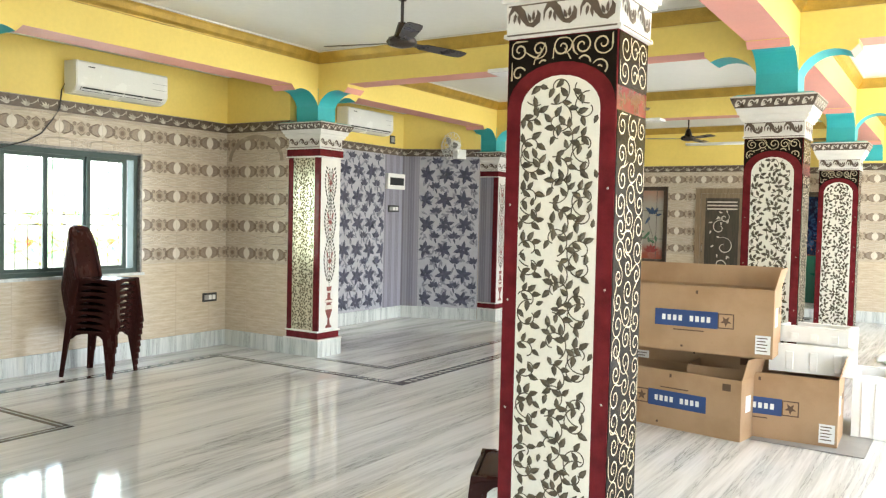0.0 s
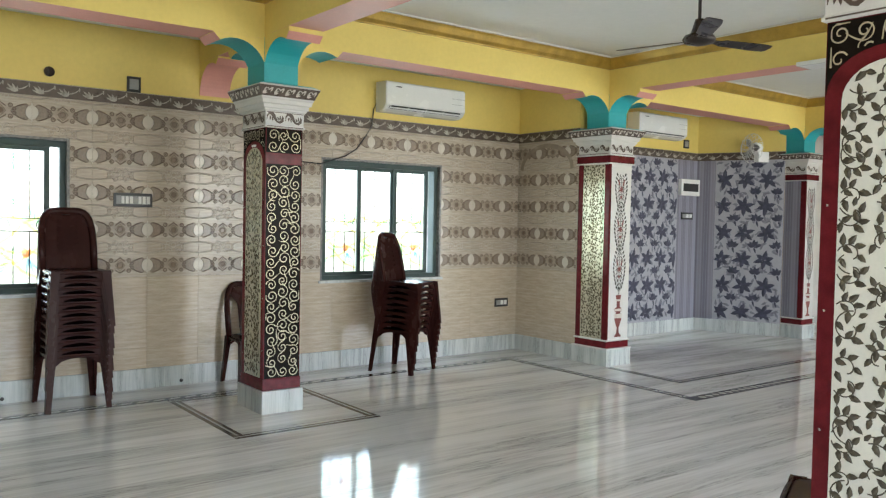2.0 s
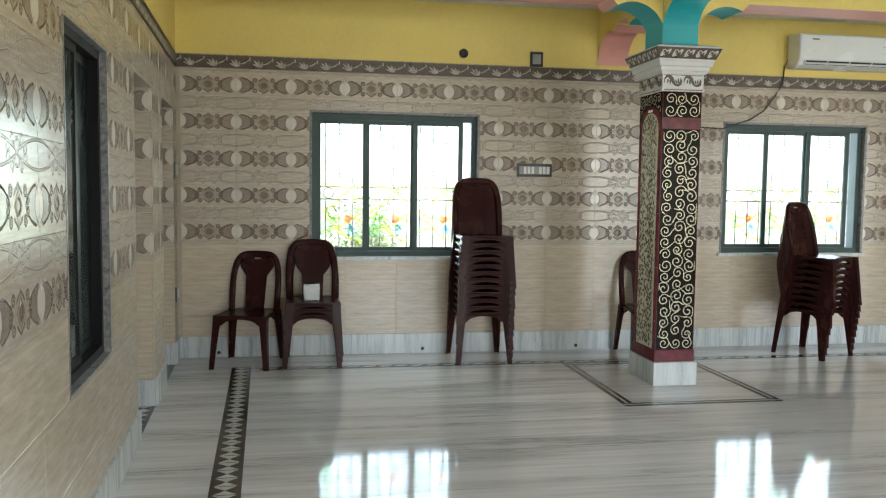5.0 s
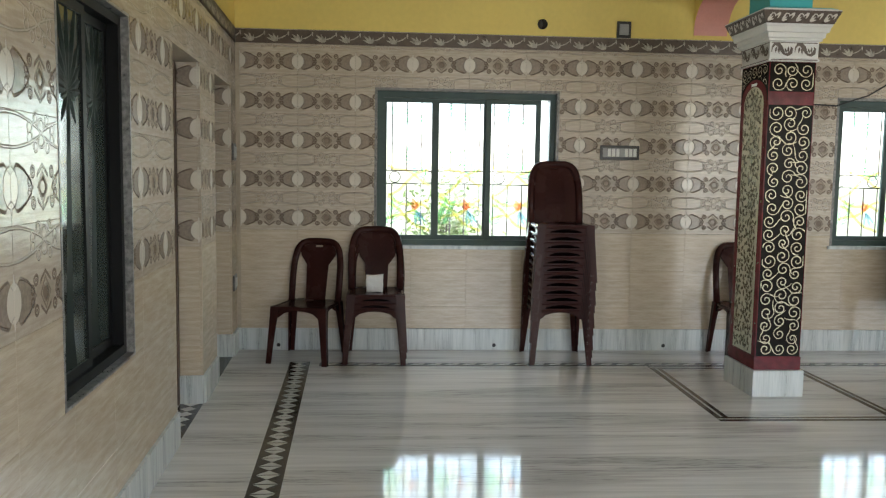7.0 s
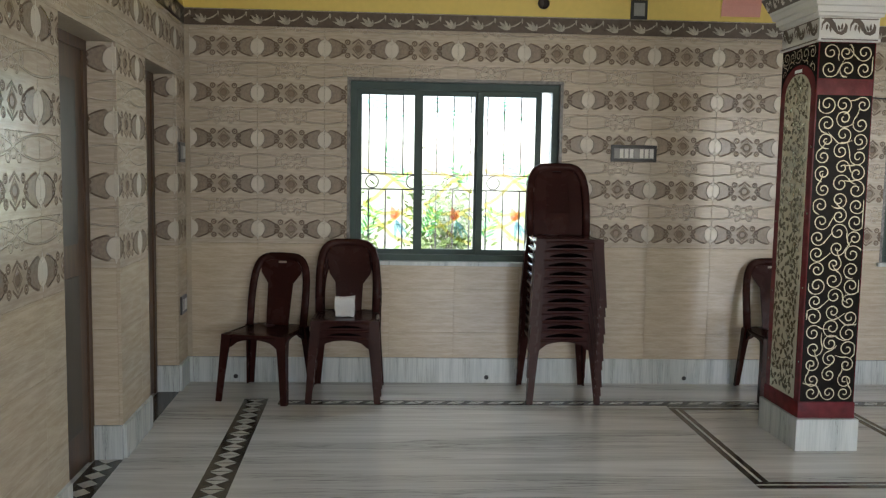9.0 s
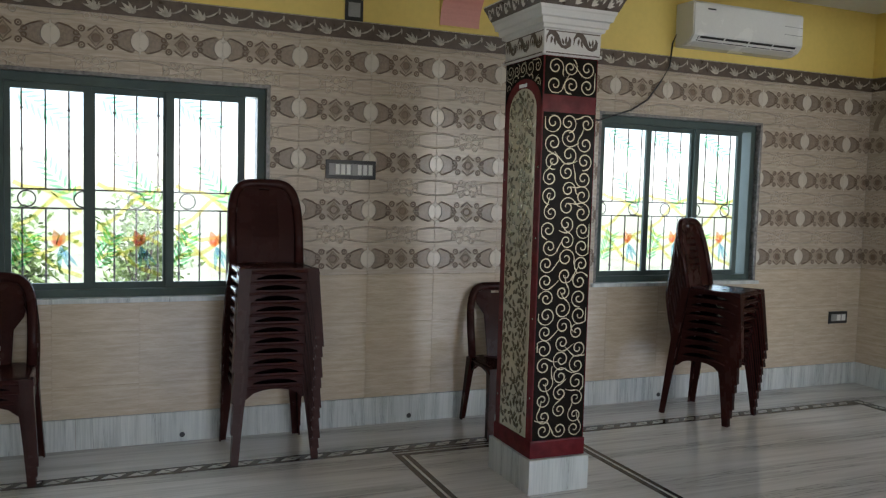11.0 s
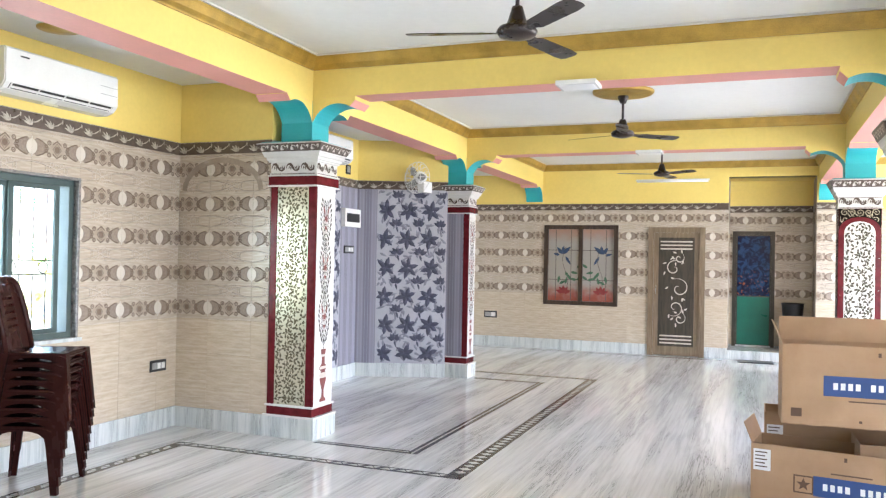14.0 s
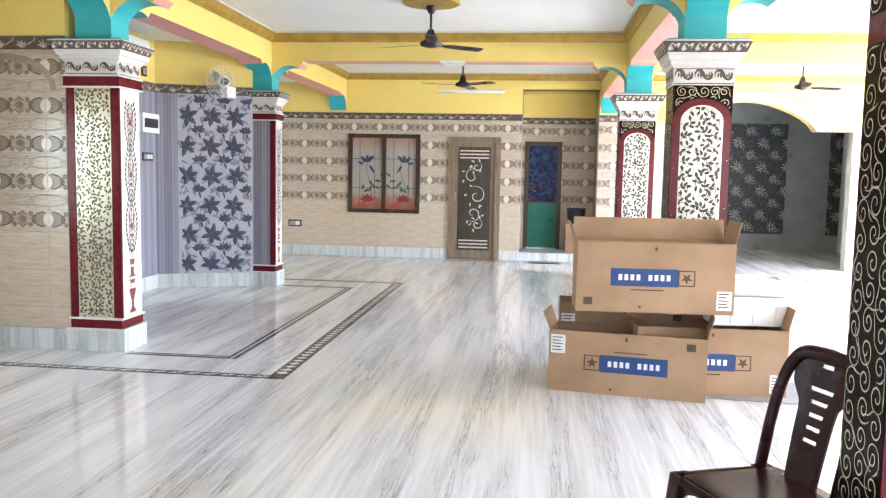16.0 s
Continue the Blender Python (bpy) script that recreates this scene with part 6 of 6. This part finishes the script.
part("lower_panel", box(0.08, 0.59, 0.003, 0.0095, 0.03, 0.84, 0.002), M_GREENDOOR, lf, "glossy green panel")
part("door_handle", tube([(0.57, 0.005, 0.92), (0.57, -0.03, 0.92), (0.57, -0.03, 1.0), (0.57, 0.005, 1.0)], 0.007, 8), M_CHROME, lf, smooth=True)
tagged(part("stool_box", box(-0.18, 0.18, -0.15, 0.15, 0, 0.5, 0.006), M_BOX, None, at=pose(-1.45, YF + 0.45, 0.15)), "brown carton standing in the niche", "box")
tub = lathe([(0.12, 0.0), (0.15, 0.02), (0.17, 0.26), (0.18, 0.27), (0.165, 0.265), (0.14, 0.03), (0.01, 0.025)], 24)
tagged(part("bucket", tub, M_BLACKPLASTIC, None, at=pose(-1.45, YF + 0.45, 0.651), smooth=True), "dark plastic bucket on the carton", "bucket")
tagged(part("doormat", box(-0.26, 0.26, -0.16, 0.16, 0, 0.012, 0.004), M_BLACKPLASTIC, None, at=pose(-2.0, YF - 0.2, 0)), "dark rectangular doormat before the step", "doormat")


# ---- south wall: window and doorways ----
def on_south(u, z=0.0):
    return wall_s.matrix_basis @ pose(u, 0, z)


sw = thing("window_4", "black sliding window with dark glass and granite jambs", "window", on_south(S_WIN[0], S_WIN[2]), kind="structure")
w, h = S_WIN[1] - S_WIN[0], S_WIN[3] - S_WIN[2]
part("jamb", boxes((0, 0.012, -0.002, 0.2, 0, h), (w - 0.012, w, -0.002, 0.2, 0, h), (0.012, w - 0.012, -0.002, 0.2, h - 0.012, h), (0.012, w - 0.012, -0.002, 0.2, 0, 0.012)), M_GRANITE, sw, "speckled granite jamb")
part("window_frame", boxes((0.0125, 0.05, 0.03, 0.12, 0.0125, h - 0.0125), (w - 0.05, w - 0.0125, 0.03, 0.12, 0.0125, h - 0.0125), (0.05, w - 0.05, 0.03, 0.12, 0.0125, 0.05), (0.05, w - 0.05, 0.03, 0.12, h - 0.05, h - 0.0125)), M_BLKALU, sw)
for k in range(2):
    s0, s1 = 0.05 + (w - 0.1) * k / 2, 0.05 + (w - 0.1) * (k + 1) / 2
    yy = 0.045 + 0.03 * k
    sash = part("sash", boxes((s0 - 0.01, s0 + 0.028, yy, yy + 0.02, 0.0505, h - 0.0505), (s1 - 0.028, s1 + 0.01, yy, yy + 0.02, 0.0505, h - 0.0505), (s0 + 0.028, s1 - 0.028, yy, yy + 0.02, 0.0505, 0.085), (s0 + 0.028, s1 - 0.028, yy, yy + 0.02, h - 0.085, h - 0.0505)), M_BLKALU, sw)
    pane = part("pane", box(s0 + 0.028, s1 - 0.028, yy + 0.008, yy + 0.012, 0.085, h - 0.085), M_DARKGLASS, sash, "frosted grey-green pane")
    palm = bmesh.new()
    mid, half, crown = (s0 + s1) / 2, (s1 - s0) / 2 - 0.032, h * 0.74
    ribbon(palm, [(mid + 0.05 * math.sin(1.3 * i / 9) - 0.02, 0.09 + (crown - 0.09) * i / 9) for i in range(10)], [0.15, 0.085, 0.062, 0.056, 0.05, 0.046, 0.042, 0.038, 0.034, 0.03], 0.0)
    top = mid + 0.05 * math.sin(1.3) - 0.02
    for m in range(11):
        way = 0.05 + 3.04 * m / 10
        ln = min(0.36, (half - abs(top - mid)) / max(0.2, abs(math.cos(way))))
        leaf(palm, top, crown, way, ln, 0.05, 0.0005)
        if m % 2:
            leaf(palm, top, crown, -way, ln * 0.6, 0.04, 0.0005)
    part("painted_palm", palm, M_PALM, pane, "dark painted palm tree", at=pose(0, yy + 0.0075, 0))
# room closed off from view; its shade is put into the walls' colour
dim = thing("room_south", "room behind the south wall, its dimness put into dark plaster", "room", on_south(0), kind="structure")
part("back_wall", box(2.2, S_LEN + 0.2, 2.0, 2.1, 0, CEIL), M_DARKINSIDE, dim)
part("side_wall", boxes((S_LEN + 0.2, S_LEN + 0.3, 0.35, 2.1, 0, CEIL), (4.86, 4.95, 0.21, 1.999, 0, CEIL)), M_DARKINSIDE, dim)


def inner_door(name, hole, label):
    root = thing(name, label, "door", on_south(hole[0]), kind="structure")
    w, h = hole[1] - hole[0], hole[3]
    part("door_frame", boxes((0, 0.05, 0.14, 0.2, 0, h), (w - 0.05, w, 0.14, 0.2, 0, h), (0.05, w - 0.05, 0.14, 0.2, h - 0.05, h)), M_DOORWOOD, root)
    lf = part("door_leaf", box(0.0505, w - 0.0505, 0.15, 0.185, 0.01, h - 0.0505, 0.003), M_DOORWOOD, root)
    for z0, z1 in ((0.2, 0.95), (1.1, h - 0.2)):
        part("panel", box(0.16, w - 0.16, 0.142, 0.1495, z0, z1, 0.003), M_DOORDARK, lf)
    part("door_handle", tube([(0.12, 0.149, 1.0), (0.12, 0.11, 1.0), (0.22, 0.11, 1.0)], 0.008, 8), M_CHROME, lf, smooth=True)
    return root


inner_door("door_3", S_DOOR, "dark brown wooden door set back in the tiled wall")
inner_door("door_4", S_DOOR2, "dark brown wooden door set back near the corner")
for hole in (S_DOOR, S_DOOR2):
    for side, u in ((0, hole[0]), (1, hole[1])):
        rev = thing("wall_reveal", "patterned tile door reveal", "wall", on_south(u) @ (pose(0, 0.138, 0, 0, 0, -90) if side == 1 else pose(0, 0.0, 0, 0, 0, 90)), kind="structure")
        if side == 1:
            rev.matrix_basis = on_south(u) @ pose(-0.0085, 0.0, 0, 0, 0, -90) @ pose(-0.138, 0, 0)
        else:
            rev.matrix_basis = on_south(u) @ pose(0.0085, 0.0, 0, 0, 0, 90)
        TILE_JOBS.append((rev, 0.138, ((-1, 2, hole[3], 9),), 0.122))
        part("skirting", box(0, 0.138, -0.014, 0.0075, 0, SKIRT, 0.003), M_SKIRT, rev)
th = thing("threshold_inlay", "dark marble lozenge inlay in the doorway floor", "floor border", on_south(S_DOOR[0]), "floor borders", "structure")
part("strip", box(0.02, S_DOOR[1] - S_DOOR[0] - 0.02, 0.0, 0.135, -0.002, 0.0015), M_INLAY, th)
bm = bmesh.new()
for k in range(7):
    u = 0.06 + 0.105 * k
    bm.faces.new([bm.verts.new(p) for p in ((u, 0.067, 0.0026), (u + 0.05, 0.02, 0.0026), (u + 0.1, 0.067, 0.0026), (u + 0.05, 0.115, 0.0026))])
part("light_inlay", bm, M_INLAYLT, th)
th2 = thing("threshold_inlay", "dark marble sill in the corner doorway", "floor border", on_south(S_DOOR2[0]), "floor borders", "structure")
part("strip", box(0.02, S_DOOR2[1] - S_DOOR2[0] - 0.02, 0.0, 0.135, -0.002, 0.002), M_INLAY, th2)


# ---- the garden outside the windows ----
def bush(x, y, z0, size, seed, count):
    rng = random.Random(seed)
    root = thing("bush", "leafy green garden shrub seen through the window", "shrub", pose(x, y, z0), "garden shrubs")
    st = bmesh.new()
    tips = []
    for k in range(9):
        a, s = rng.uniform(0, 6.28), rng.uniform(0.3, 0.8) * size
        end = Vector((math.cos(a) * s * 0.7, math.sin(a) * s * 0.7, size * rng.uniform(0.7, 1.5)))
        tube([(0, 0, 0), tuple(end * 0.5 + Vector((0, 0, 0.1))), tuple(end)], [0.03, 0.02, 0.008], 5, st)
        tips += [end, end * 0.75, end * 0.5 + Vector((0, 0, 0.1))]
    part("stems", st, M_IRON, root)
    lm = bmesh.new()
    for k in range(count):
        c = rng.choice(tips) + Vector((rng.gauss(0, 0.22), rng.gauss(0, 0.22), rng.gauss(0, 0.2))) * size
        d = Vector((rng.gauss(0, 1), rng.gauss(0, 1), rng.gauss(0.2, 0.7))).normalized()
        s = d.cross(Vector((rng.gauss(0, 1), rng.gauss(0, 1), rng.gauss(0, 1)))).normalized() * 0.03
        ln = rng.uniform(0.1, 0.2)
        lm.faces.new([lm.verts.new(p) for p in (c, c + d * ln * 0.5 + s, c + d * ln, c + d * ln * 0.5 - s)])
    part("foliage", lm, M_LEAFOUT, root, "small green leaves")
    return root


rng = random.Random(4)
for k in range(8):
    bush(-13 - rng.uniform(0, 4), -8.0 + 1.3 * k + rng.uniform(-0.5, 0.5), -0.6, rng.uniform(0.85, 1.2), 40 + k, 1300)

# ---- wall tiles ----
for job in TILE_JOBS:
    lay_tiles(*job)
